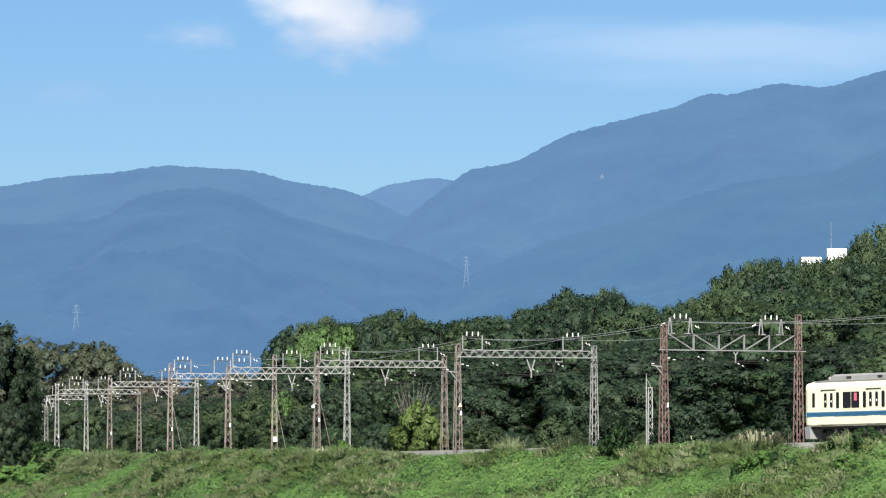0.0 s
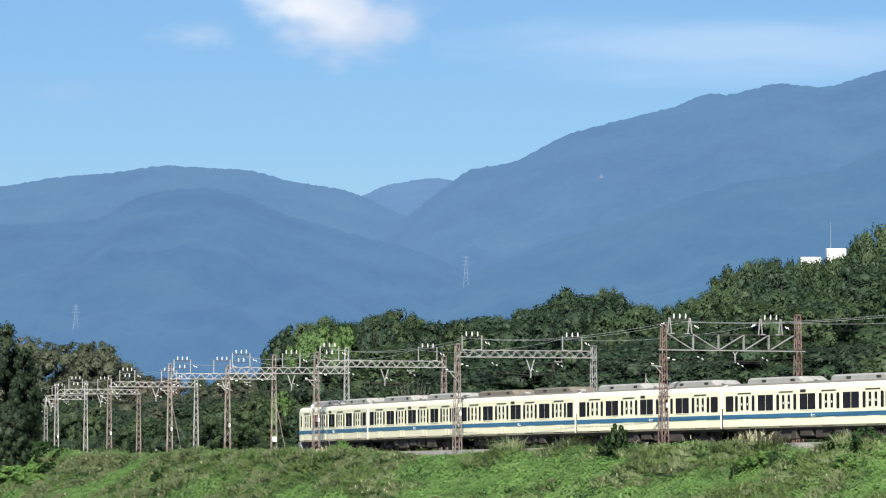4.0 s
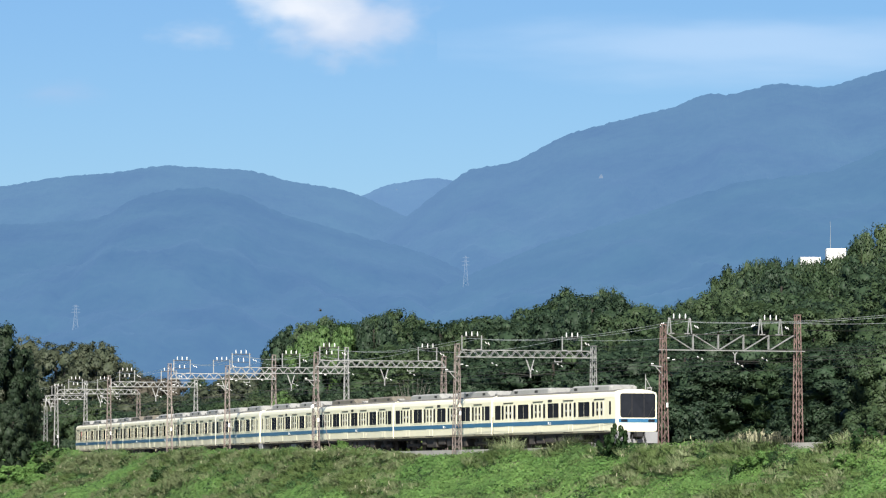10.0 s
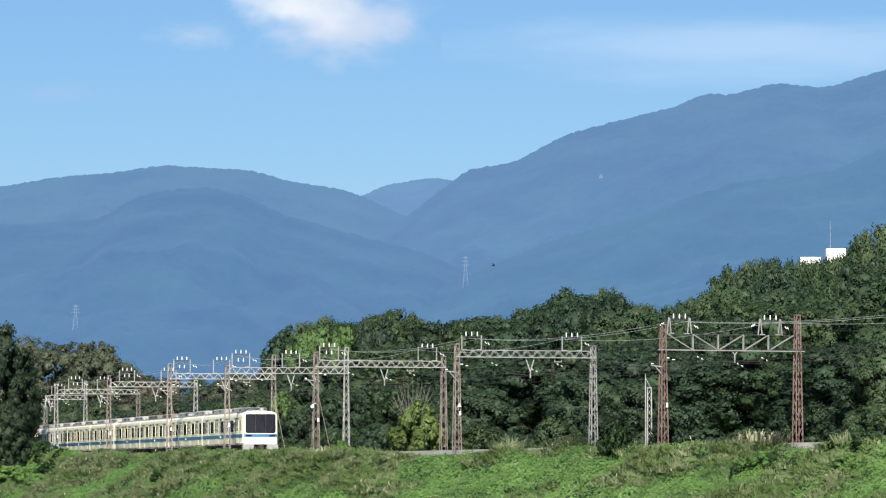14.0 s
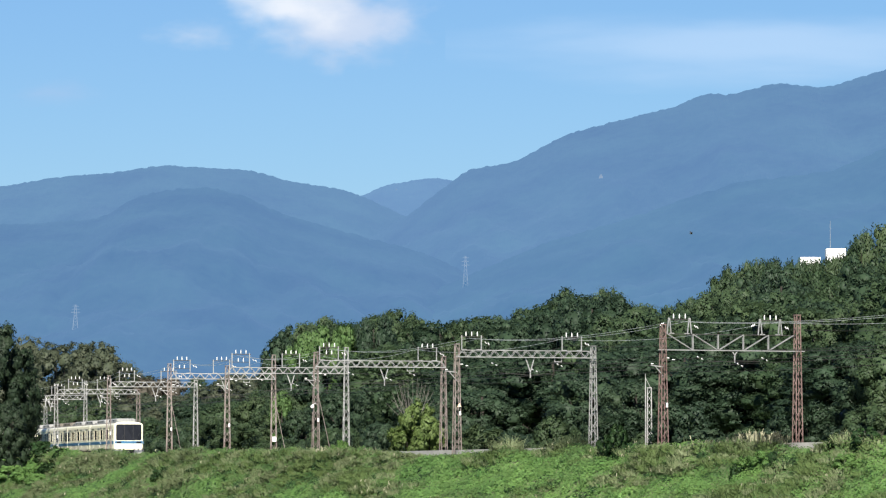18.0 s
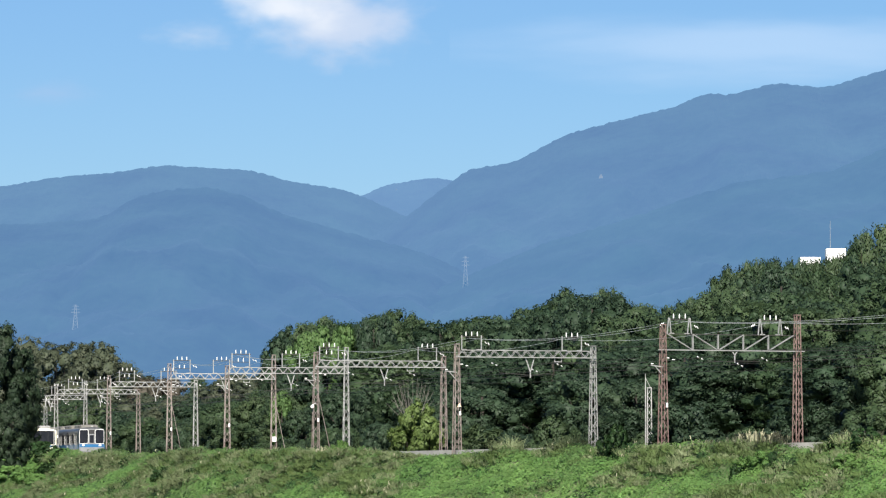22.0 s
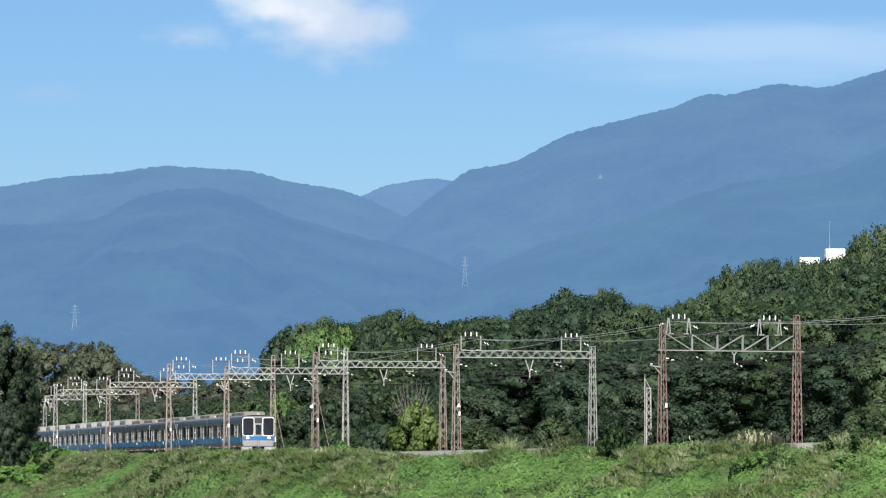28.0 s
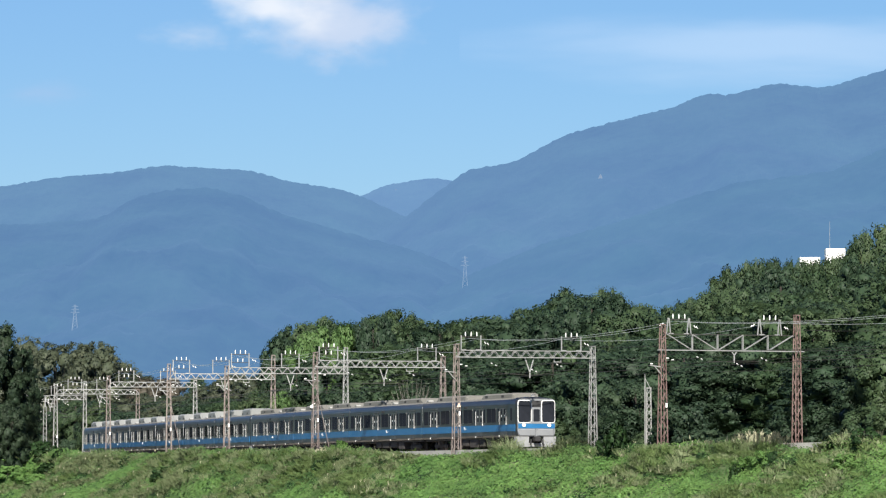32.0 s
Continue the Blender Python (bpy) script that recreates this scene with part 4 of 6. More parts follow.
def tree_kinds():
    for key, seed, mat, R, H, low, boughs, twigs, per, leaf, words in (
            ("dark_a", 11, LEAF_DARK, 5.0, 15.0, 0.10, 28, 7, 46, 0.27, "dark green broadleaf tree in the wood behind the tracks"),
            ("dark_b", 12, LEAF_DARK, 4.7, 15.0, 0.06, 28, 7, 46, 0.26, "dense dark green broadleaf tree in the wood"),
            ("dark_c", 13, LEAF_DARK, 5.3, 15.0, 0.14, 30, 7, 46, 0.28, "spreading dark green tree in the wood"),
            ("mid_a", 14, LEAF_MID, 5.0, 15.0, 0.10, 28, 7, 46, 0.27, "green broadleaf tree in the wood behind the tracks"),
            ("mid_b", 15, LEAF_MID, 4.8, 15.0, 0.12, 28, 7, 46, 0.26, "full green broadleaf tree in the wood"),
            ("high", 23, LEAF_DARK, 5.0, 15.0, 0.38, 24, 7, 46, 0.26, "dark tree with a high crown over a bare trunk"),
            ("low_a", 19, LEAF_DARK, 3.5, 8.5, 0.02, 26, 7, 50, 0.22, "low dark green tree at the wood's edge"),
            ("low_b", 20, LEAF_MID, 3.5, 8.5, 0.04, 26, 7, 50, 0.22, "low green tree at the wood's edge"),
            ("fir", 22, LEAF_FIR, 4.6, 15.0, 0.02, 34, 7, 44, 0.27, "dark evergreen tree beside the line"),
            ("light", 16, LEAF_LIGHT, 4.0, 11.0, 0.2, 24, 7, 44, 0.28, "yellow-green tree that stands out of the dark wood"),
            ("dull_a", 17, LEAF_DULL, 5.0, 15.0, 0.10, 28, 7, 44, 0.27, "dull olive tree with thinning crown"),
            ("dull_b", 18, LEAF_DULL, 4.8, 15.0, 0.10, 28, 7, 44, 0.26, "dull olive broadleaf tree beyond the portals"),
            ("rusty", 24, LEAF_RUSTY, 4.8, 15.0, 0.10, 26, 7, 40, 0.26, "brownish tree with thinning crown beyond the portals")):
        t = empty("tree", Matrix.Identity(4), words, "tree", "trees of the wood")
        put("trunk", trunk_mesh("trunk", seed, H), t)
        me = crown_mesh("crown", seed, mat, R, H, low, boughs, twigs, per, leaf)
        put("crown", me, t)
        co = np.array([v.co[:] for v in me.vertices])
        TREES[key] = [t, False, float(np.percentile(np.hypot(co[:, 0], co[:, 1]), 97)), float(np.percentile(co[:, 2], 99.7))]


def plant(store, key, x, y, r, h, ref_r, ref_h, turn, sink=0.15):
    ob, used = store[key][:2]
    if len(store[key]) > 2:
        ref_r, ref_h = store[key][2:]
    m = Matrix.LocRotScale((x, y, float(ground_z(x, y)) - sink), Euler((0, 0, turn)), (r / ref_r, r / ref_r, h / ref_h))
    if used:
        return copy_thing(ob, m @ Matrix.Diagonal((1 / ob.scale.x, 1 / ob.scale.y, 1 / ob.scale.z, 1)))
    ob.matrix_basis = m
    store[key][1] = True
    return ob


# the wood's skyline seen from the camera: slope sideways and slope upwards, in thousandths
SKY_X = (-90.8, -86.2, -82.2, -81.6, -75.8, -69.5, -65.9, -62.3, -57.2, -35.2, -33.8, -31.7, -27.1, -21.3, -16.7, -14.1, -9.7, -6.3, -2.8, -0.3, 4.4, 10.7, 18.1, 22.4, 29.7, 35.0, 38.1, 41.3, 43.6, 47.6, 50.2, 56.8, 59.4, 66.0, 73.9, 81.8, 84.0, 87.1, 90.8, 99.2)
SKY_Z = (31.4, 31.2, 27.2, 26.5, 26.5, 26.8, 24.7, 20.9, 19.4, 19.6, 25.5, 28.4, 31.4, 30.1, 31.9, 32.7, 32.3, 32.8, 31.6, 29.8, 30.4, 31.2, 32.8, 35.3, 37.1, 36.8, 35.3, 33.7, 33.3, 34.6, 36.4, 40.0, 43.8, 44.8, 43.3, 42.9, 45.0, 49.5, 52.0, 55.0)


def skyline(x, y, r=0.0):
    """Height that a crown of half-width r at (x, y) may reach."""
    b, w = x / y * 1000, 0.25 * r / y * 1000
    return float(np.interp([b - w, b, b + w], SKY_X, SKY_Z).min()) * y / 1000


def build_wood():
    tree_kinds()
    rng = random.Random(21)
    for off, part_h, step, first, last in ((15.0, 0.56, 5.2, -45, 345), (22.0, 0.80, 5.6, -45, 345), (32.0, 1.02, 4.9, -45, 340)):
        s = first
        while s < last:
            a, b = s + rng.uniform(-1.2, 1.2), off + rng.uniform(-2.2, 2.2)
            p = at(a, b)
            r = rng.uniform(3.6, 5.0) * (0.72 if off < 18 else 1)
            side = p.x / p.y * 1000
            # hollows at the wood's edge, with high crowns over them
            half = 0.8 * r / p.y * 1000
            gap = any(abs(side - c) < half + w for c, w in ((17.8, 1.6), (52.0, 2.5), (76.0, 1.0)))
            gap = gap and (off < 18 or (off < 25 and abs(side - 17.8) < half + 1.0))
            share = part_h * (1 - 0.22 * min(1, max(0, (side - 40) / 20))) if off > 18 else part_h
            h = skyline(p.x, p.y, r) * share * rng.uniform(0.94, 1.02) - float(ground_z(p.x, p.y))
            kind = rng.choice(("dark_a", "dark_b", "mid_a", "mid_a", "mid_b", "dark_c")) if off > 18 else rng.choice(("low_a", "low_a", "low_b"))
            if s > 190 and off > 18:
                kind = rng.choice(("mid_a", "mid_b", "dark_a", "mid_a"))
            if side < -34 and off > 18:
                kind = rng.choice(("dull_a", "dull_b", "dark_c"))
            if gap and off > 18:
                kind, gap = "high", False
            if not gap and h > 2 and abs(side) < 112:
                plant(TREES, kind, p.x, p.y, r, h, 4.2, 10.2, rng.uniform(0, 6.28))
            s += step * rng.uniform(0.85, 1.2)
    # the yellow-green ones
    for x, y, top, r in ((-11.0, 462, 13.9, 2.2), (-13.0, 464, 13.4, 2.3), (-9.2, 466, 14.2, 1.8), (-14.4, 437, 7.4, 1.3)):
        plant(TREES, "light", x, y, r, top - float(ground_z(x, y)), 4.0, 10.2, x)
    for x, y, top, r in ((-6.6, 466, 14.9, 2.8), (-15.4, 467, 12.8, 2.3), (-10.4, 440, 10.4, 3.2), (-13.2, 443, 10.0, 2.8), (-7.0, 442, 11.0, 3.4)):
        plant(TREES, "dark_a", x, y, r, top - float(ground_z(x, y)), 4.2, 10.2, x)
    for key, s, top, r in (("low_a", 149, 5.6, 2.2), ("low_b", 157, 7.0, 2.6), ("low_b", 165, 6.6, 2.6), ("low_b", 174, 7.2, 2.8), ("low_b", 184, 6.6, 2.8), ("low_b", 196, 7.0, 3.0)):
        p = at(s, 11.8)
        plant(TREES, key, p.x, p.y, r, top - float(ground_z(p.x, p.y)), 4.2, 10.2, s)
    # olive trees beyond the last portals
    for s, off, r in ((350, 27, 4.0), (362, 27, 4.4), (372, 20, 5), (384, 28, 5), (396, 22, 5), (408, 27, 5.4), (420, 20, 5.6), (432, 25, 5.6), (446, 19, 5.8)):
        p = at(s, off)
        plant(TREES, "rusty" if s < 380 and off > 22 else rng.choice(("dull_a", "dull_b")), p.x, p.y, r, skyline(p.x, p.y, r) - float(ground_z(p.x, p.y)), 4.2, 10.2, rng.uniform(0, 6.28))
    for s, off, top, r in ((352, 16, 9.0, 3.6), (340, 13, 7.6, 3.0), (365, 12, 8.6, 3.4), (388, 12, 9.6, 3.6), (410, 12, 10, 3.6)):
        p = at(s, off)
        plant(TREES, rng.choice(("dull_a", "dull_b", "dark_c", "dark_b")), p.x, p.y, r, top - float(ground_z(p.x, p.y)), 4.2, 10.2, rng.uniform(0, 6.28))
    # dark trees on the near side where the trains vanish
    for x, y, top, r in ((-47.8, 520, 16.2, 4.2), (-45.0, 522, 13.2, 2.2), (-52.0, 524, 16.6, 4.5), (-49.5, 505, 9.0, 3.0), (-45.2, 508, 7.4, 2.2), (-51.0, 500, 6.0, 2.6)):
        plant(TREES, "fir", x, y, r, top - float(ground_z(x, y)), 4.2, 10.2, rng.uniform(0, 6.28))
    # far shrubs at the wood's foot
    shrubs = {}
    for key, seed, mat, words in (("a", 31, LEAF_DARK, "dark green shrub at the foot of the wood"), ("b", 32, LEAF_MID, "leafy green shrub at the foot of the wood"), ("c", 33, BUSH_LEAF, "bright green bush beside the tracks")):
        t = empty("shrub", Matrix.Identity(4), words, "shrub", "shrubs beside the railway")
        put("stem", trunk_mesh("stem", seed, 2.0, 0.08, 5), t)
        put("crown", crown_mesh("shrub_crown", seed, mat, 1.6, 2.8, 0.0, 16, 6, 40, 0.18), t)
        shrubs[key] = [t, False]
    s = -30.0
    while s < 330:
        p = at(s, rng.uniform(10.2, 12.2))
        if not (70 < s < 78):
            plant(shrubs, rng.choice("aab"), p.x, p.y, rng.uniform(1.4, 2.3), rng.uniform(2.0, 4.2), 1.6, 2.8, rng.uniform(0, 6.28))
        s += rng.uniform(2.6, 4.4)
    for x, y, r, h in ((-1.85, 371, 2.0, 4.8), (-1.0, 370.6, 1.5, 3.5), (-2.7, 370.8, 1.6, 3.2)):
        plant(shrubs, "c", x, y, r, h, 1.6, 2.8, x)
    # bare stems behind the bright bush
    t = empty("bare_tree", Matrix.Translation((-2.3, 374.0, float(ground_z(-2.3, 374.0)))), "bare pale-stemmed small tree behind the bright bush", "tree")
    so = Solid()
    for i in range(9):
        a = -1.0 + i * 0.25
        e = (math.sin(a) * 1.9, 0.3 * math.cos(i), 3.9 + 2.3 * math.cos(a * 0.8))
        mid = (e[0] * 0.45, 0.1, 3.3 + i % 3 * 0.3)
        so.bar((0, 0, 1.2), mid, 0.05, 0.03)
        so.bar(mid, e, 0.03, 0.012)
        so.bar(mid, (e[0] * 0.8, -0.3, e[2] + 0.4), 0.03, 0.012)
        so.bar(mid, (e[0] * 1.25, e[1], e[2] - 0.9), 0.03, 0.012)
        so.bar((e[0] * 0.7, 0.1, mid[2] + 0.9), (e[0] * 0.7 + 0.4 * (1 if i % 2 else -1), 0.2, mid[2] + 2.0), 0.022, 0.01)
    so.bar((0, 0, -0.3), (0, 0, 1.4), 0.22, 0.14)
    put("trunk", so.mesh("bare_stems", DEADWOOD), t)
    # shrubs on the bank
    bank = {}
    for key, seed, mat, words in (("d", 41, WEED_DARK, "deep green shrub on the grassy bank"), ("l", 42, WEED_LEAF, "bright green leafy shrub on the bank")):
        t = empty("shrub", Matrix.Identity(4), words, "shrub", "shrubs on the bank")
        put("stem", trunk_mesh("stem", seed, 1.2, 0.05, 4), t)
        put("crown", crown_mesh("shrub_crown", seed, mat, 1.0, 1.7, 0.0, 14, 6, 40, 0.13), t)
        bank[key] = [t, False]
    # the small dark one at -3.2 stands in for a shaded hole in the growth
    for key, s, off, r, h in (("d", 15.8, -3.3, 0.75, 2.3), ("d", 16.9, -3.5, 0.7, 1.8), ("l", -4.4, -4.7, 0.9, 1.5), ("l", -3.0, -5.0, 0.9, 1.3), ("d", -5.2, -4.4, 0.7, 1.2), ("d", -3.2, -5.7, 0.5, 1.3), ("d", -9.2, -2.5, 0.8, 1.2), ("d", -12.4, -2.8, 1.0, 1.5), ("l", -13.6, -4.8, 1.0, 1.3),
                              ("d", 68, -3.9, 0.5, 0.9), ("l", 66.5, -2.6, 0.8, 1.6), ("d", 150, -3.3, 1.0, 1.3), ("d", 118, -5.0, 1.2, 1.3), ("d", 222, -2.7, 1.7, 2.6), ("d", 232, -3.0, 1.8, 2.8), ("d", 210, -2.4, 1.5, 1.8), ("d", 246, -3.0, 2.2, 3.2), ("l", 238, -5.0, 2.0, 2.4), ("l", 226, -6.2, 2.0, 2.4), ("l", 250, -5.4, 2.2, 2.6), ("l", 214, -5.8, 1.8, 2.0), ("d", 204, -4.6, 1.4, 1.6), ("l", 262, -4.6, 2.4, 2.8), ("l", 205, -6.4, 1.8, 2.2), ("l", 196, -6.6, 1.5, 1.8)):
        p = at(s, off)
        plant(bank, key, p.x, p.y, r, h, 1.0, 1.7, s, 0.05)


def bank_points(rng, n, o0, o1, s0=-60, s1=330):
    """Scattered places on the bank, thinner with distance: points, along-line and across-line coordinates."""
    s = s0 + (s1 - s0) * rng.random(n) ** 1.5
    o = rng.uniform(o0, o1, n)
    h = np.interp(s, ss, hd)
    x = np.interp(s, ss, LX) + o * np.sin(h)
    y = np.interp(s, ss, LY) + o * np.cos(h)
    keep = np.abs(x / y) < 0.108
    x, y, s, o = x[keep], y[keep], s[keep], o[keep]
    return np.stack([x, y, ground_z(x, y)], -1), s, o


def grain(a, b, seed):
    """Smooth lattice noise from -1 to 1."""
    i, j = np.floor(a).astype(np.int64), np.floor(b).astype(np.int64)
    u, v = a - i, b - j
    u, v = u * u * (3 - 2 * u), v * v * (3 - 2 * v)

    def corner(p, q):
        k = (p * 374761393 + q * 668265263 + seed * 974711) & 0xFFFFFFFF
        k = ((k ^ (k >> 13)) * 1274126177) & 0xFFFFFFFF
        return (k ^ (k >> 16)) / 2147483648.0 - 1
    return (corner(i, j) * (1 - u) + corner(i + 1, j) * u) * (1 - v) + (corner(i, j + 1) * (1 - u) + corner(i + 1, j + 1) * u) * v


# how high the growth along the crest stands over the track bed
CREST_S = (-14, -10, -7.5, -5, -3, 0, 3, 6, 10, 14, 17, 20, 22.5, 24, 25.5, 27.5, 31, 33.5, 36, 41, 45, 50, 55, 60, 67, 74, 85, 104, 112, 120, 128, 143, 153, 170, 192, 220, 330)
CREST_H = (1.2, 1.25, 0.12, 0.10, 0.7, 0.9, 0.7, 0.8, 0.7, 0.85, 0.7, 0.4, 0.7, 1.0, 0.6, 0.06, 0.10, 0.9, 0.06, 0.05, 0.10, 0.2, 0.75, 1.0, 1.3, 1.1, 1.15, 1.2, 1.4, 1.7, 1.3, 1.0, 1.2, 1.5, 1.55, 1.7, 1.6)
# where vines (above 0) and tall grass (below 0) have the upper hand: along, across, half-lengths of both, weight
ZONES = ((40, -5.5, 9, 2.6, 0.8), (29, -5.6, 8, 2.4, 0.7), (21, -5.0, 5, 2.4, 0.6), (15, -5.2, 2.4, 2.0, 0.6), (-3.4, -4.8, 2.2, 1.3, 0.8), (-12, -4.6, 4, 2.0, -0.45), (142, -4.6, 8, 3.6, 1.3), (60, -6.8, 8, 1.4, 0.7), (5, -6.8, 5, 1.2, 0.5), (232, -5, 22, 3, 0.7),
         (33.6, -3.3, 1.6, 1.0, -1.2), (24.2, -3.2, 1.4, 0.9, -1.2), (90, -3.6, 20, 1.7, -0.6), (120, -3.4, 8, 1.5, -0.8), (66, -3.8, 9, 1.4, -0.5), (174, -4.0, 15, 2.0, -0.8), (7, -3.6, 6, 1.8, -0.9), (10.5, -5.2, 2.4, 1.4, -0.9), (54, -5.4, 4, 1.6, -0.5))


def stretch(s):
    """Along-line coordinate in which patches grow longer with distance, as the bank widens out."""
    return 70 * np.log((np.asarray(s) + 95) / 70)


def growth(s, o):
    """What grows at a place (vines above 0, grass below) and how high it stands."""
    w = stretch(s)
    tone = 0.75 * grain(w * 0.19, o * 0.30, 3) + 0.55 * grain(w * 0.62, o * 0.8, 5) - 0.02
    for a, b, wa, wb, k in ZONES:
        tone = tone + k * np.exp(-((s - a) / wa) ** 2 - ((o - b) / wb) ** 2)
    rim = np.exp(-((np.minimum(o, -2.4) + 2.4) / 0.8) ** 2)
    heap = 0.50 + (0.46 + 0.0016 * s) * grain(w * 0.34, o * 0.36, 11) + 0.24 * grain(w * 1.0, o * 0.9, 12)
    crest = np.interp(s, CREST_S, CREST_H) * (0.8 + 0.3 * grain(w * 1.0, o * 1.5, 13))
    return tone, np.clip(crest * rim + heap * (1 - rim), 0.04, None) * np.clip((-1.75 - o) / 0.35, 0, 1)


def slope_normal(s, o):
    """Outward direction of the growth's surface."""
    e = 0.15
    ds = (growth(s + e, o)[1] - growth(s - e, o)[1]) / (2 * e)
    do = (growth(s, o + e)[1] - growth(s, o - e)[1]) / (2 * e) + np.where(o < -2.7, 0.62, 0.0)
    h = np.interp(s, ss, hd)
    n = np.stack([ds * np.cos(h) - do * np.sin(h), -ds * np.sin(h) - do * np.cos(h), np.ones_like(h)], -1)
    return n / np.linalg.norm(n, axis=1, keepdims=True)


def blades(rng, roots, h, width, droop, out=None):
    """One bent blade of two quads from each root to its tip; out: the way it leans."""
    k = len(roots)
    if out is None:
        a = rng.uniform(0, 2 * np.pi, k)
        out = np.stack([np.cos(a), np.sin(a), np.zeros(k)], -1)
    d = out
    w = np.stack([-d[:, 1], d[:, 0], np.zeros(k)], -1) * width[:, None]
    # faces look to the sunny side, and none stands edge-on to it
    w = np.where((w[:, 0] < 0)[:, None], -w, w) + np.stack([width * 0.6, np.zeros(k), np.zeros(k)], -1)
    up = np.array([0, 0, 1.0])
    q1 = roots + d * (h * droop * 0.35)[:, None] + up * (h * 0.62)[:, None]
    q2 = roots + d * (h * droop)[:, None] + up * (h * (0.98 - 0.35 * droop))[:, None]
    return np.concatenate([np.stack([roots - w, roots + w, q1 + w * 0.8, q1 - w * 0.8], 1), np.stack([q1 - w * 0.8, q1 + w * 0.8, q2 + w * 0.15, q2 - w * 0.15], 1)]), q2


def grass_mesh(rng, name, centre, n, spread, h, width, droop, mat, heads=None):
    """Clumps of arching grass: n blades from each centre that lean outwards, shaded as rounded heaps."""
    k = len(centre)
    a = rng.uniform(0, 2 * np.pi, k * n)
    rad = np.sqrt(rng.random(k * n))
    d = np.stack([np.cos(a) - 0.35, np.sin(a) - 0.1, np.zeros(k * n)], -1)
    roots = np.repeat(centre, n, 0) + d * (rad * np.repeat(spread, n) * 0.6)[:, None]
    hh = np.repeat(h, n) * rng.uniform(0.55, 1.12, k * n) * (1 - 0.25 * rad)
    far = np.clip(roots[:, 1] / 300.0, 0.8, 2.0) ** 1.5
    lean = np.clip(droop * (0.35 + 0.8 * rad) + rng.normal(size=k * n) * 0.1, 0.05, 1.2)
    v, tips = blades(rng, roots, hh, width * far * rng.uniform(0.6, 1.3, k * n), lean, d)
    soft = np.tile(d * (0.15 + 0.25 * rad)[:, None] + np.array([0, -0.5, 0.7]), (2, 1)) + rng.normal(size=(2 * k * n, 3)) * 0.15
    if heads is not None:
        heads.append(tips[rng.random(k * n) < 0.006])
    return quads(name, v, mat, soft)


# pampas clumps on the crest: place along the line and size
PAMPAS = ((60, 0.7), (70.4, 0.8), (76.4, 0.8), (96.0, 0.8), (6.6, 0.66), (4.7, 0.66), (2.7, 0.8), (1.2, 0.94), (0.0, 1.01), (-1.3, 0.98), (-2.2, 0.86), (-10.1, 0.85), (-12.5, 0.9))
TALL_GRASS = ((116.9, 1.2), (120, 1.3), (124, 1.1), (130.5, 1.0), (144.4, 0.9), (161.5, 1.0), (173.6, 1.1), (185.3, 1.0), (80.3, 1.0), (66.9, 1.0), (88.3, 0.9), (103.0, 0.9), (25.2, 1.05), (23.6, 1.2), (24.4, 1.1), (34.7, 1.0), (33.2, 1.2), (32.4, 0.9), (17.5, 0.7), (11.4, 0.6))


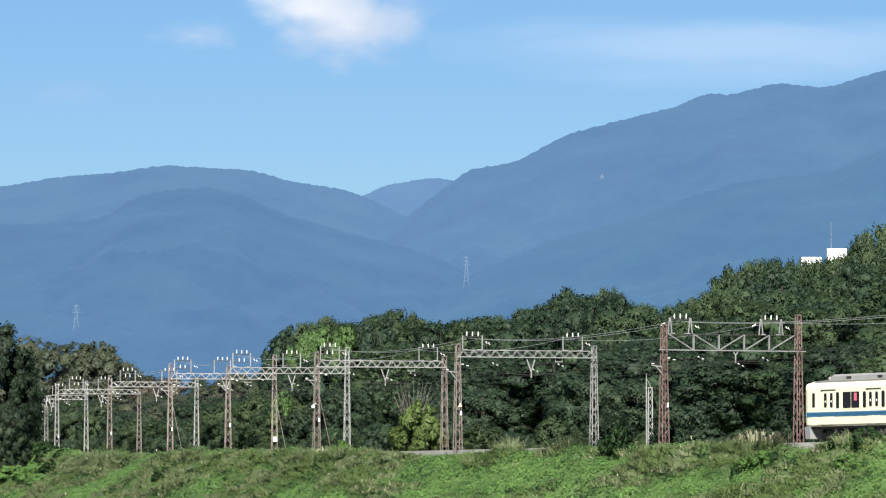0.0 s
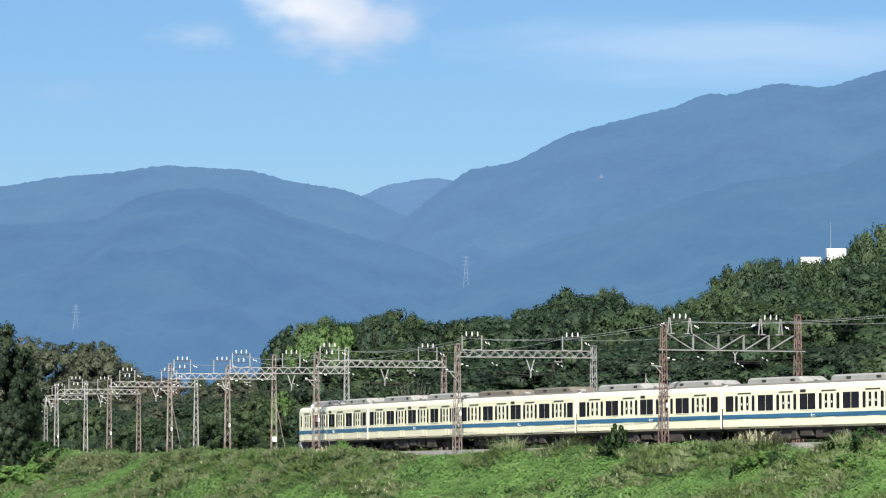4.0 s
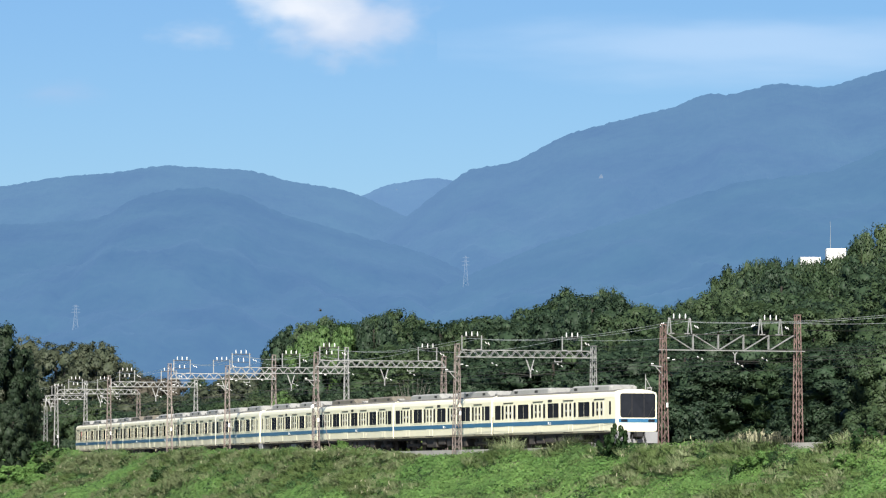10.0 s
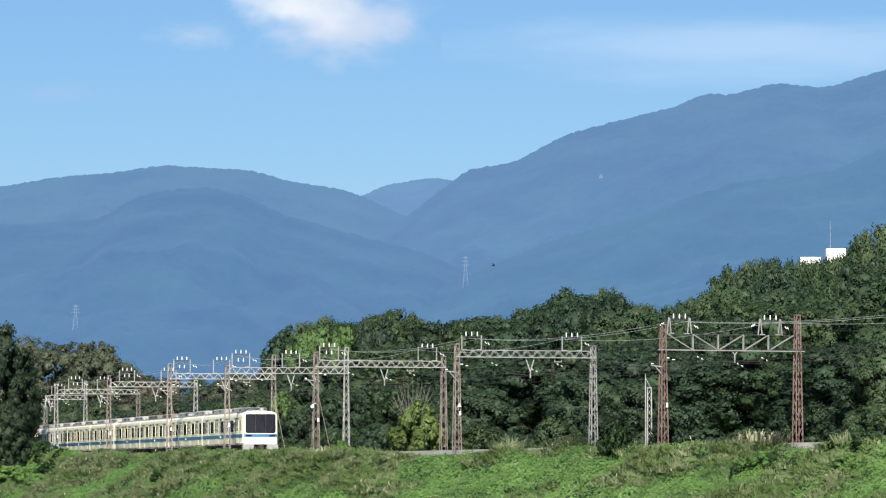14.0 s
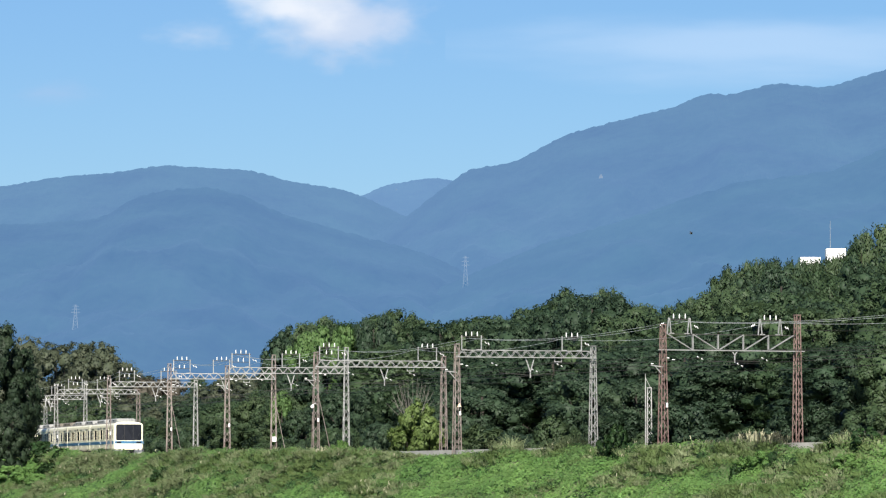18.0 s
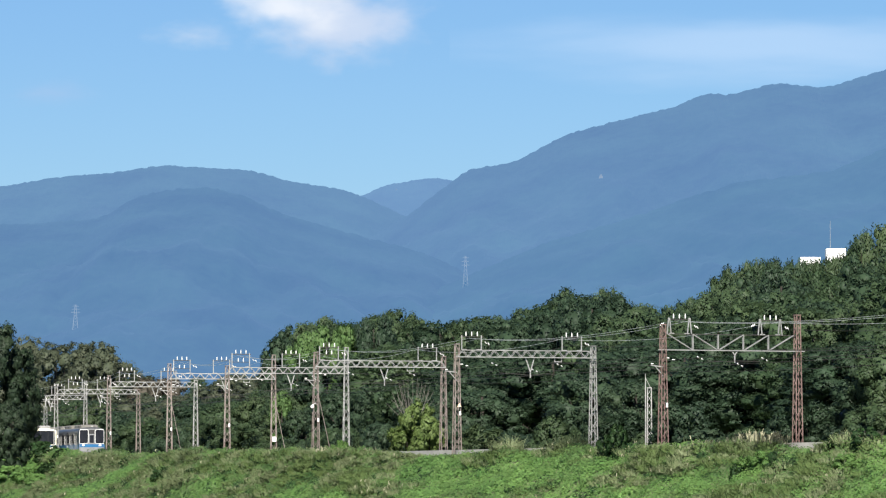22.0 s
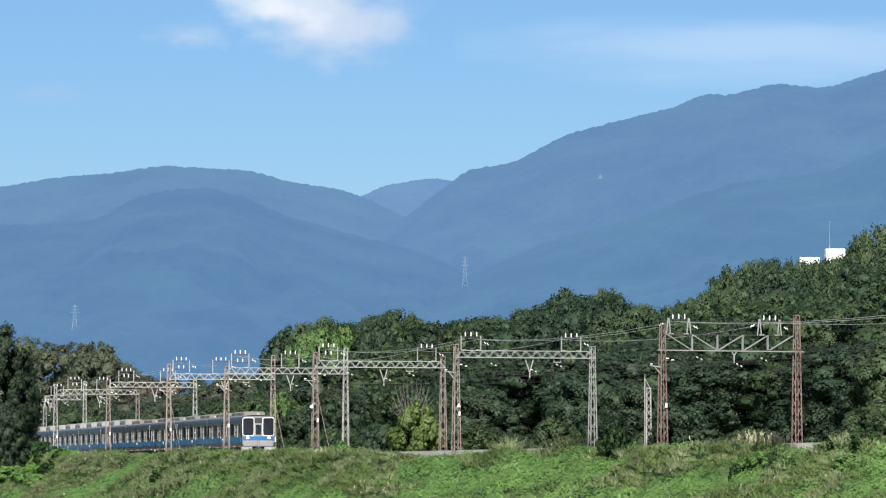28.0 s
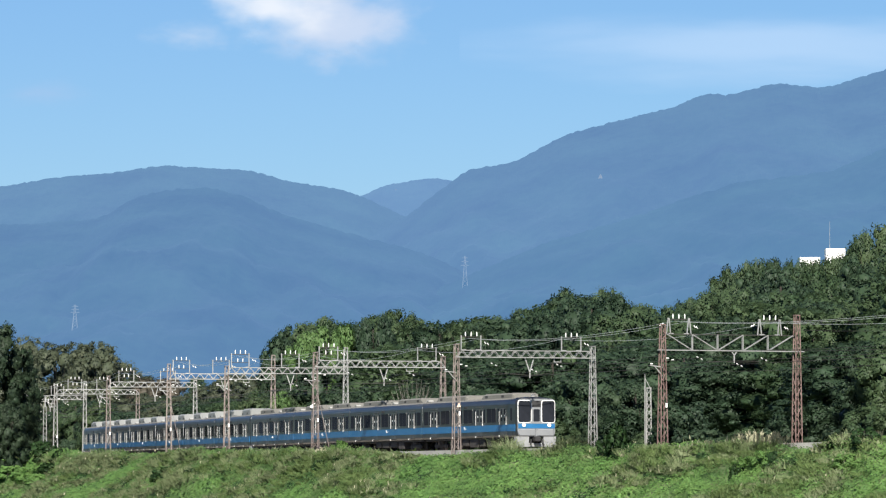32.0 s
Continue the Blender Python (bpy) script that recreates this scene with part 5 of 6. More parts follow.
def build_bank():
    rng = np.random.default_rng(77)
    # matted stems and shade under the leaves
    sa, oa = np.arange(-45, 332, 0.45), np.arange(-11.5, -1.7, 0.33)
    sg, og = np.meshgrid(sa, oa, indexing="ij")
    fs, fo = sg.ravel(), og.ravel()
    h = np.interp(fs, ss, hd)
    x, y = np.interp(fs, ss, LX) + fo * np.sin(h), np.interp(fs, ss, LY) + fo * np.cos(h)
    z = ground_z(x, y) - 0.06 + growth(fs, fo)[1] * 0.80 + rng.normal(size=len(fs)) * 0.04
    c = len(oa)
    faces = [(i * c + k, i * c + k + 1, (i + 1) * c + k + 1, (i + 1) * c + k) for i in range(len(sa) - 1) for k in range(c - 1)]
    tagged(put("undergrowth", mesh_of("undergrowth", np.stack([x, y, z], -1), faces, MATTED, True)), "matted dark green undergrowth over the bank", "undergrowth", kind="stuff")
    # a cover of leafy vines and weeds, bright and deep in patches
    p, s, o = bank_points(rng, 64000, -11, -2.1)
    tone, high = growth(s, o)
    nor = slope_normal(s, o)
    # dark spots: deep green leaves that also stand in for small shadows
    dark = grain(stretch(s) * 0.8, o * 1.1, 31) + 0.6 * grain(s * 1.9, o * 2.2, 32)
    fresh = tone + 0.35 * grain(stretch(s) * 0.4, o * 0.5, 41)
    vine = (tone + 0.25 * rng.normal(size=len(s)) > -0.12) | (rng.random(len(s)) < 0.35)
    for name, keep, mat, words in (("weeds", vine & (fresh > 0.18) & (dark > -0.80), WEED_LEAF, "bright green leafy vines and weeds over the bank"),
                                   ("green_weeds", vine & (fresh <= 0.18) & (dark > -0.80), WEED_MID, "green leafy weeds among the grass"),
                                   ("dark_weeds", (vine & (dark <= -0.80)) | (~vine & (dark < -1.0)), WEED_DARK, "deep green weeds in random spots, partly standing in for shade")):
        q, n = p[keep], 8
        k = len(q)
        pos = np.repeat(q, n, 0) + rng.normal(size=(k * n, 3)) * np.array([0.26, 0.26, 0.07])
        pos[:, 2] += np.repeat(high[keep] * 0.9, n) + rng.uniform(-0.10, 0.16, k * n)
        up = np.repeat(nor[keep], n, 0)
        far = np.clip(np.repeat(q[:, 1], n) / 300, 0.85, 1.9)
        v = leaves(rng, pos, up * 1.2, rng.uniform(0.05, 0.105, k * n) * far, 0.75, 0.32)
        tagged(put(name, quads(name, v, mat, up + rng.normal(size=up.shape) * 0.20)), words, "weeds", kind="stuff")
    # knotted heaps of vine leaves
    q, s, o = bank_points(rng, 2600, -10.5, -3.0)
    tone, high = growth(s, o)
    tone = tone + 0.2 * rng.normal(size=len(s))
    for name, keep, mat, words in (("weed_humps", tone > 0.30, WEED_LEAF, "rounded bright green heaps of leafy vines"), ("green_humps", (tone > 0.0) & (tone <= 0.30), WEED_MID, "rounded green heaps of leafy weeds"), ("dark_humps", (tone > -0.26) & (tone <= -0.18), WEED_DARK, "rounded deep green heaps of weeds")):
        g = q[keep] + np.array([0, 0, 0.7]) * high[keep][:, None]
        k, n = len(g), 90
        r = rng.uniform(0.22, 0.65, k)
        size3 = np.stack([r, r, r * rng.uniform(0.6, 0.9, k)], -1)
        u = rng.normal(size=(k * n, 3))
        u[:, 2] = np.abs(u[:, 2]) - 0.2
        u /= np.linalg.norm(u, axis=1, keepdims=True)
        pos = np.repeat(g, n, 0) + u * rng.uniform(0.75, 1.15, (k * n, 1)) * np.repeat(size3, n, 0)
        far = np.clip(pos[:, 1] / 300, 0.85, 1.9)
        v = leaves(rng, pos, u + np.array([0, 0, 0.2]), rng.uniform(0.05, 0.10, k * n) * far, 0.75, 0.4)
        core = lumps(rng, g, size3 * 0.75, 0.10, (0, -0.1, 0.2))
        tagged(put(name, quads(name, v, mat, u + np.array([0, -0.1, 0.2]) + rng.normal(size=u.shape) * 0.2, core)), words, "weeds", kind="stuff")
    # arching grass in clumps over the rest
    heads = []
    q, s, o = bank_points(rng, 5600, -9.5, -2.3)
    tone, high = growth(s, o)
    keep = tone + 0.16 * rng.normal(size=len(s)) < -0.02
    q, s, o, high = q[keep], s[keep], o[keep], high[keep]
    q[:, 2] += high * 0.5
    pale = grain(stretch(s) * 0.5, o * 0.6, 51) + 0.4 * rng.normal(size=len(s)) + 0.5 * np.clip((s - 60) / 60, 0, 1) > 0.0
    size = rng.uniform(0.45, 0.95, len(s)) * (0.55 + 0.45 * np.clip(high, 0, 1.2))
    tagged(put("grass", grass_mesh(rng, "grass", q[~pale], 105, size[~pale] * 1.25, size[~pale] * 1.05, 0.015, 1.0, BLADE)), "tall arching green grass over the bank", "grass", kind="stuff")
    tagged(put("pale_grass", grass_mesh(rng, "pale_grass", q[pale], 105, size[pale] * 1.25, size[pale] * 1.15, 0.015, 1.0, BLADE_PALE, heads)), "pale olive grass clumps over the bank", "grass", kind="stuff")
    # crest growth beside the track
    q, s, o = bank_points(rng, 2600, -3.3, -1.95)
    high = growth(s, o)[1]
    tall = high * rng.uniform(0.6, 1.15, len(s))
    q, tall, s, o = q[tall > 0.15], tall[tall > 0.15], s[tall > 0.15], o[tall > 0.15]
    fresh = grain(s * 0.30, o * 0.5, 61) > 0.1
    tagged(put("crest_grass", grass_mesh(rng, "crest_grass", q[~fresh], 40, tall[~fresh] * 0.55, tall[~fresh] * 1.15, 0.019, 0.6, BLADE_PALE, heads)), "tall pale grass along the crest beside the tracks", "grass", kind="stuff")
    tagged(put("green_crest_grass", grass_mesh(rng, "green_crest_grass", q[fresh], 40, tall[fresh] * 0.55, tall[fresh] * 1.15, 0.019, 0.6, BLADE)), "tall green grass along the crest beside the tracks", "grass", kind="stuff")
    # single stalks that stand above the crest
    q, s, o = bank_points(rng, 900, -3.2, -2.0)
    high = growth(s, o)[1]
    keep = (high > 0.5) & (grain(s * 0.5, o, 71) > -0.1)
    q, high = q[keep], high[keep]
    v, tips = blades(rng, q, high + rng.uniform(0.15, 0.5, len(q)), np.full(len(q), 0.011), rng.uniform(0.05, 0.35, len(q)))
    tagged(put("stalks", quads("stalks", v, BLADE_PALE, np.tile(np.array([0, -0.6, 0.6]), (len(v), 1)))), "single tall stalks above the crest growth", "grass", kind="stuff")
    heads.append(tips[::3])
    # feathery tops
    r = np.concatenate(heads)
    r = r[(r[:, 1] < 345) | (rng.random(len(r)) < 0.25)]
    r = np.repeat(r, 2, 0) - np.array([0, 0, 0.12]) + rng.normal(size=(2 * len(r), 3)) * 0.02
    v, _ = blades(rng, r, rng.uniform(0.16, 0.30, len(r)), np.full(len(r), 0.016) * np.clip(r[:, 1] / 300, 1, 1.6), rng.uniform(0.2, 0.7, len(r)))
    tagged(put("grass_heads", quads("grass_heads", v, DRY, np.tile(np.array([0, -0.5, 0.6]), (len(v), 1)) + rng.normal(size=(len(v), 3)) * 0.3)), "dry feathery grass heads over the bank and its crest", "grass", kind="stuff")
    # pampas clumps
    t = empty("pampas_grass", Matrix.Identity(4), "clump of pampas grass with pale feathery plumes", "pampas grass", "pampas clumps on the crest")
    root = np.array([[0, 0, 0.0]])
    put("foliage", grass_mesh(rng, "pampas_blades", root, 240, np.array([0.9]), np.array([1.35]), 0.013, 0.75, BLADE_PALE), t)
    r = rng.normal(size=(26, 3)) * np.array([0.34, 0.34, 0.0])
    lean = r / (np.linalg.norm(r, axis=1, keepdims=True) + 0.05)
    v, tips = blades(rng, r, rng.uniform(1.0, 1.5, 26), np.full(26, 0.009), rng.uniform(0.1, 0.35, 26), lean)
    put("stalks", quads("pampas_stalks", v, BLADE_PALE, np.tile(np.array([0, -0.5, 0.6]), (len(v), 1))), t)
    r = np.repeat(tips, 8, 0) - np.array([0, 0, 0.16]) + rng.normal(size=(208, 3)) * np.array([0.025, 0.025, 0.08])
    v, _ = blades(rng, r, rng.uniform(0.18, 0.36, 208), np.full(208, 0.014), rng.uniform(0.2, 0.8, 208))
    put("plumes", quads("pampas_plumes", v, DRY, np.tile(np.array([0, -0.5, 0.6]), (len(v), 1)) + rng.normal(size=(len(v), 3)) * 0.25), t)
    g = empty("grass_clump", Matrix.Identity(4), "tall arching clump of olive grass with a few feathery tips", "grass clump", "tall grass clumps on the crest")
    put("foliage", grass_mesh(rng, "clump_blades", root, 420, np.array([1.0]), np.array([1.5]), 0.014, 0.8, BLADE_PALE), g)
    r = rng.normal(size=(16, 3)) * np.array([0.4, 0.4, 0.0])
    lean = r / (np.linalg.norm(r, axis=1, keepdims=True) + 0.05)
    v, tips = blades(rng, r, rng.uniform(1.1, 1.6, 16), np.full(16, 0.012), rng.uniform(0.2, 0.5, 16), lean)
    put("stalk_sheaf", quads("clump_stalks", v, BLADE_PALE, np.tile(np.array([0, -0.5, 0.6]), (len(v), 1))), g)["kind"] = "stuff"
    for thing, rows in ((t, PAMPAS), (g, TALL_GRASS)):
        first = True
        for s, k in rows:
            q = at(s, -2.45)
            m = Matrix.LocRotScale((q.x, q.y, float(ground_z(q.x, q.y))), Euler((0, 0, s * 1.7)), (k, k, k))
            if first:
                thing.matrix_basis, first = m, False
            else:
                copy_thing(thing, m @ Matrix.Diagonal((1 / thing.scale.x, 1 / thing.scale.y, 1 / thing.scale.z, 1)))


# ---------- distance ----------
def build_mountain(name, dist, ridge, mat, seed, label, fuzz=1.2):
    xs = np.arange(ridge[0][0], ridge[-1][0], 2.2)
    rx, rz = [p[0] for p in ridge], [p[1] for p in ridge]
    top = np.interp(xs, rx, rz)
    ker = np.ones(7) / 7
    top = np.convolve(np.pad(top, 3, "edge"), ker, "valid")
    rows = 46
    depth = 900.0
    v, c = [], len(xs)
    for j in range(rows):
        f = 1 - j / (rows - 2) if j < rows - 1 else 0.9
        back = j == rows - 1
        for i, x in enumerate(xs):
            y = dist - depth * f if not back else dist + 60
            q = Vector((x * 0.013 + seed, y * 0.006, seed * 1.7))
            gully = noise.fractal(q, 0.9, 2.1, 5)
            z = top[i] * (1 - f) ** 0.8
            z += gully * 14 * (f * (1 - f) * 4) ** 0.7 * min(1, 3 * f)
            z += noise.fractal(Vector((x * 0.040 + y * 0.010, y * 0.005, seed * 3.1)), 0.8, 2.2, 3) * 3.5 * min(1, 5 * f) * min(1, 4 * (1 - f))
            z += fuzz * (noise.noise(Vector((x * 0.22, seed, j * 0.7))) + 0.6 * noise.noise(Vector((x * 0.6, seed * 2, j * 0.9))))
            v.append((x, y, -2 if back else max(-2, z)))
    ridge_row = v[(rows - 2) * c:(rows - 1) * c]
    v = v[:(rows - 1) * c] + ridge_row + v[(rows - 1) * c:]
    faces = [(j * c + i, j * c + i + 1, (j + 1) * c + i + 1, (j + 1) * c + i) for j in range(rows) if j != rows - 2 for i in range(c - 1)]
    tagged(put(name, mesh_of(name, v, faces, mat, True)), label, "mountain", kind="structure")


def build_distance():
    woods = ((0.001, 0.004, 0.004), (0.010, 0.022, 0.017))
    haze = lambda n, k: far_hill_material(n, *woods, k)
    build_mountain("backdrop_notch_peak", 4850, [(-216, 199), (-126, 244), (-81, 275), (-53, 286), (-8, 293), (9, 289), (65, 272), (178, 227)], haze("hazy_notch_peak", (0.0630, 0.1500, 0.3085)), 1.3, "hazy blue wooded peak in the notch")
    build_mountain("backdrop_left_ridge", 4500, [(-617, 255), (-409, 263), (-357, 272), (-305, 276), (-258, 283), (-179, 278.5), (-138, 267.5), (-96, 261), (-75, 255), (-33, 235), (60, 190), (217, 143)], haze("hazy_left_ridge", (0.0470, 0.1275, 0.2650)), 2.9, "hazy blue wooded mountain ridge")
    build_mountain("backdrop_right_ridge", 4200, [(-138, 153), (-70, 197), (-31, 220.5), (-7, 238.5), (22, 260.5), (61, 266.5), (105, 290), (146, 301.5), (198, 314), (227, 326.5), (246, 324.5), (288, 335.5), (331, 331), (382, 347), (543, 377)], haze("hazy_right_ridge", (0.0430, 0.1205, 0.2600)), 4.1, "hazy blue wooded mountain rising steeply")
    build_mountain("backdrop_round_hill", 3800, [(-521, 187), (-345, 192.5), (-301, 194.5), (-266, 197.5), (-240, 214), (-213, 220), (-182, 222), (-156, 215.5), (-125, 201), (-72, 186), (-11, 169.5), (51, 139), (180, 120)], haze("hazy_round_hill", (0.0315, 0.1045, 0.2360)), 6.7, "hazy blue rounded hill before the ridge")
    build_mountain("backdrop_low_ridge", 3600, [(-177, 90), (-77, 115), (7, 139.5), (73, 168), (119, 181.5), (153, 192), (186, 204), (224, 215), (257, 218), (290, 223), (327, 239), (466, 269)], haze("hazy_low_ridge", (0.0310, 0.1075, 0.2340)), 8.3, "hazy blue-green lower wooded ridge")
    # pale rock scars on the slopes
    for px, py, y, w, h in ((1065, 313, 3985, 4.0, 5.0), (702, 340, 4810, 4.5, 7.0)):
        k = y / 8630
        so = Solid().hull([[((px - 784) * k + a * w, y + d, (835 - py) * k + b * h) for a, b in ((-0.5, -0.3), (-0.1, -0.5), (0.4, -0.45), (0.3, 0.1), (0.0, 0.5), (-0.3, 0.2))] for d in (0, 70)])
        tagged(put("rock_scar", so.mesh("rock_scar", SCAR)), "small pale bare scar on the wooded slope", "rock scar", kind="structure")
    # hills added out of view, beside and behind the camera, to darken reflections
    v, n = [], 160
    for k in range(3):
        for i in range(n + 1):
            a = radians(98 + 344 * i / n)
            e = noise.fractal(Vector((math.cos(a) * 4, math.sin(a) * 4, 3.3)), 0.9, 2.0, 4)
            r = (2300, 2750, 2950)[k]
            v.append((r * math.cos(a), r * math.sin(a), (-2.0, 190 + 90 * e, -2.0)[k]))
    f = [(k * (n + 1) + i, k * (n + 1) + i + 1, (k + 1) * (n + 1) + i + 1, (k + 1) * (n + 1) + i) for k in range(2) for i in range(n)]
    tagged(put("backdrop_valley_hills", mesh_of("backdrop_valley_hills", v, f, haze("hazy_unseen_hills", (0.030, 0.070, 0.13)), True)), "hazy wooded hills added out of view to darken reflections", "hills", kind="structure")
    # high-voltage pylons on the slopes
    for x, z0, z1, y in ((16.6, 134.0, 156.6, 3540), (-245.5, 94.5, 111.5, 3260)):
        t = empty("pylon", Matrix.Translation((x, y, z0)), "pale lattice power pylon on the far slope", "pylon", "pylons on the slope")
        h = z1 - z0
        so = Solid()
        w = lambda k: (3.0 * (1 - k) ** 1.3 + 0.8) / 2
        for k in range(8):
            f0, f1 = k / 8, (k + 1) / 8
            for a, b in ((-1, -1), (1, -1), (1, 1), (-1, 1)):
                so.bar((a * w(f0), b * w(f0), f0 * h), (a * w(f1), b * w(f1), f1 * h), 0.24)
            for b in (-1, 1):
                so.bar((-w(f0), b * w(f0), f0 * h), (w(f1), b * w(f1), f1 * h), 0.09)
                so.bar((w(f0), b * w(f0), f0 * h), (-w(f1), b * w(f1), f1 * h), 0.09)
        for a, b in ((-1, -1), (1, -1), (1, 1), (-1, 1)):
            so.bar((a * 1.9, b * 1.9, -25), (a * 1.9, b * 1.9, 0), 0.3)
        put("tower", so.mesh("tower", PYLON_STEEL), t)
        for f, arm in ((0.70, 3.0), (0.82, 2.6), (0.94, 2.2)):
            put("arm", Solid().bar((-arm, 0, f * h), (arm, 0, f * h), 0.18).bar((-arm, 0, f * h), (0, 0, f * h + 0.9), 0.10).bar((arm, 0, f * h), (0, 0, f * h + 0.9), 0.10).mesh("pylon_arm", PYLON_STEEL), t)
    # white building on the rise
    y = 640.0
    k = y / 8630
    X = lambda px: (px - 784) * k
    Z = lambda py: (835 - py) * k
    t = empty("building", Matrix.Translation((X(1462), y, Z(466))), "white flat-roofed building among the trees, with an antenna", "building")
    put("wall", Solid().box((0, 4, -5.9), (6.0, 8, 10.0)).mesh("building_wall", WALL_WHITE), t)
    put("parapet", Solid().box((-1.95, 0.9, 0.15), (2.65, 1.6, 1.3), 0.04).mesh("parapet", WALL_WHITE), t)
    put("penthouse", Solid().box((1.45, 1.6, 0.75), (2.55, 2.6, 2.4), 0.05).mesh("penthouse", WALL_WHITE), t)
    put("roof_slab", Solid().box((0, 4, -0.84), (6.3, 8.3, 0.12)).mesh("roof_slab", CONCRETE), t)
    put("antenna", Solid().lathe((0.75, 1.4, 1.9), [(0.03, 0), (0.02, 2.0), (0.015, 3.7)], 6).mesh("building_antenna", ZINC), t)
    for x in (-1.9, 0.0, 1.9):
        for z in (-2.4, -5.4):
            w = put("window", Solid().box((x, -0.02, z), (1.2, 0.08, 1.3), 0.02).mesh("building_window_frame", ZINC), t)
            put("pane", Solid().box((x, -0.05, z), (1.05, 0.06, 1.15)).mesh("building_pane", GLASS), w)
    # woods that climb the rise round it
    rng = random.Random(5)
    for yy, share, step in ((395, 0.80, 9.0), (430, 0.86, 9.5), (475, 0.91, 9.5), (525, 0.96, 9.5), (575, 1.01, 8.5), (612, 1.02, 7.5)):
        side = 18.0 + rng.uniform(0, 4)
        while side < 104:
            y2 = yy + rng.uniform(-12, 12)
            x = side * y2 / 1000
            r = rng.uniform(4.2, 5.6)
            h = skyline(x, y2, r) * share * rng.uniform(0.98, 1.03) - float(ground_z(x, y2))
            if 3.5 < h < 23 and float(side_of(np.array(x), np.array(y2))[1]) > 38:
                plant(TREES, rng.choice(("dark_a", "dark_b", "mid_a", "mid_b", "mid_a")), x, y2, r, h, 4.2, 10.2, rng.uniform(0, 6.28))
            side += step * rng.uniform(0.85, 1.15)
    for side, up in ((58.4, 40.2), (60.2, 42.2), (62.2, 43.0), (64.4, 43.3), (66.6, 43.4), (68.4, 43.4), (70.0, 43.6), (72.2, 43.3), (74.0, 43.2), (75.6, 43.2), (77.2, 43.2), (78.6, 43.2), (79.8, 44.1), (81.2, 44.2), (82.6, 44.5), (84.6, 46.2), (86.6, 48.4), (88.8, 50.6)):
        x, y2 = side * 0.626, 626.0
        plant(TREES, rng.choice(("mid_a", "mid_b")), x, y2, 3.2 if side < 85 else 4.4, up * 0.626 - float(ground_z(x, y2)), 4.2, 10.2, rng.uniform(0, 6.28))


# Haze before the far rock and pylons, put in as a faint glow.
SCAR = material("hazy_bare_rock", (0.03, 0.03, 0.03), (0.05, 0.05, 0.045), 0.9, 0, 0.3, 2, 0.0, glow=(0.07, 0.14, 0.25))
PYLON_STEEL = material("hazy_pylon_steel", (0.050, 0.062, 0.075), (0.075, 0.088, 0.10), 0.7, 0.0, 0.5, 4, 0.0, glow=(0.040, 0.095, 0.185))


def cloud_material(name, colour, strength, scale, cover, thick, seed):
    m = bpy.data.materials.new(name)
    m.use_nodes = True
    n, l = m.node_tree.nodes, m.node_tree.links
    n.remove(n["Principled BSDF"])
    co = n.new("ShaderNodeTexCoord")
    length = n.new("ShaderNodeVectorMath")
    length.operation = "LENGTH"
    l.new(co.outputs["Object"], length.inputs[0])
    mp = n.new("ShaderNodeMapping")
    mp.inputs["Location"].default_value = (seed, seed * 0.7, 0)
    l.new(co.outputs["Object"], mp.inputs[0])
    tex = n.new("ShaderNodeTexNoise")
    tex.inputs["Scale"].default_value, tex.inputs["Detail"].default_value, tex.inputs["Roughness"].default_value = scale, 6, 0.5
    l.new(mp.outputs[0], tex.inputs[0])
    mul = n.new("ShaderNodeMath")
    mul.operation = "MULTIPLY_ADD"
    mul.inputs[1].default_value = 1.15
    l.new(tex.outputs[0], mul.inputs[0])
    sub = n.new("ShaderNodeMath")
    sub.operation = "MULTIPLY"
    sub.inputs[1].default_value = -0.9
    l.new(length.outputs["Value"], sub.inputs[0])
    l.new(sub.outputs[0], mul.inputs[2])
    edge = n.new("ShaderNodeMapRange")
    edge.interpolation_type = "SMOOTHSTEP"
    edge.inputs[1].default_value, edge.inputs[2].default_value = -cover, -cover + 0.75
    edge.inputs[4].default_value = thick
    l.new(mul.outputs[0], edge.inputs[0])
    em = n.new("ShaderNodeEmission")
    em.inputs[0].default_value, em.inputs[1].default_value = (*colour, 1), strength
    tr = n.new("ShaderNodeBsdfTransparent")
    mix = n.new("ShaderNodeMixShader")
    l.new(edge.outputs[0], mix.inputs[0])
    l.new(tr.outputs[0], mix.inputs[1])
    l.new(em.outputs[0], mix.inputs[2])
    l.new(mix.outputs[0], n["Material Output"].inputs[0])
    return m


CLOUDS = []


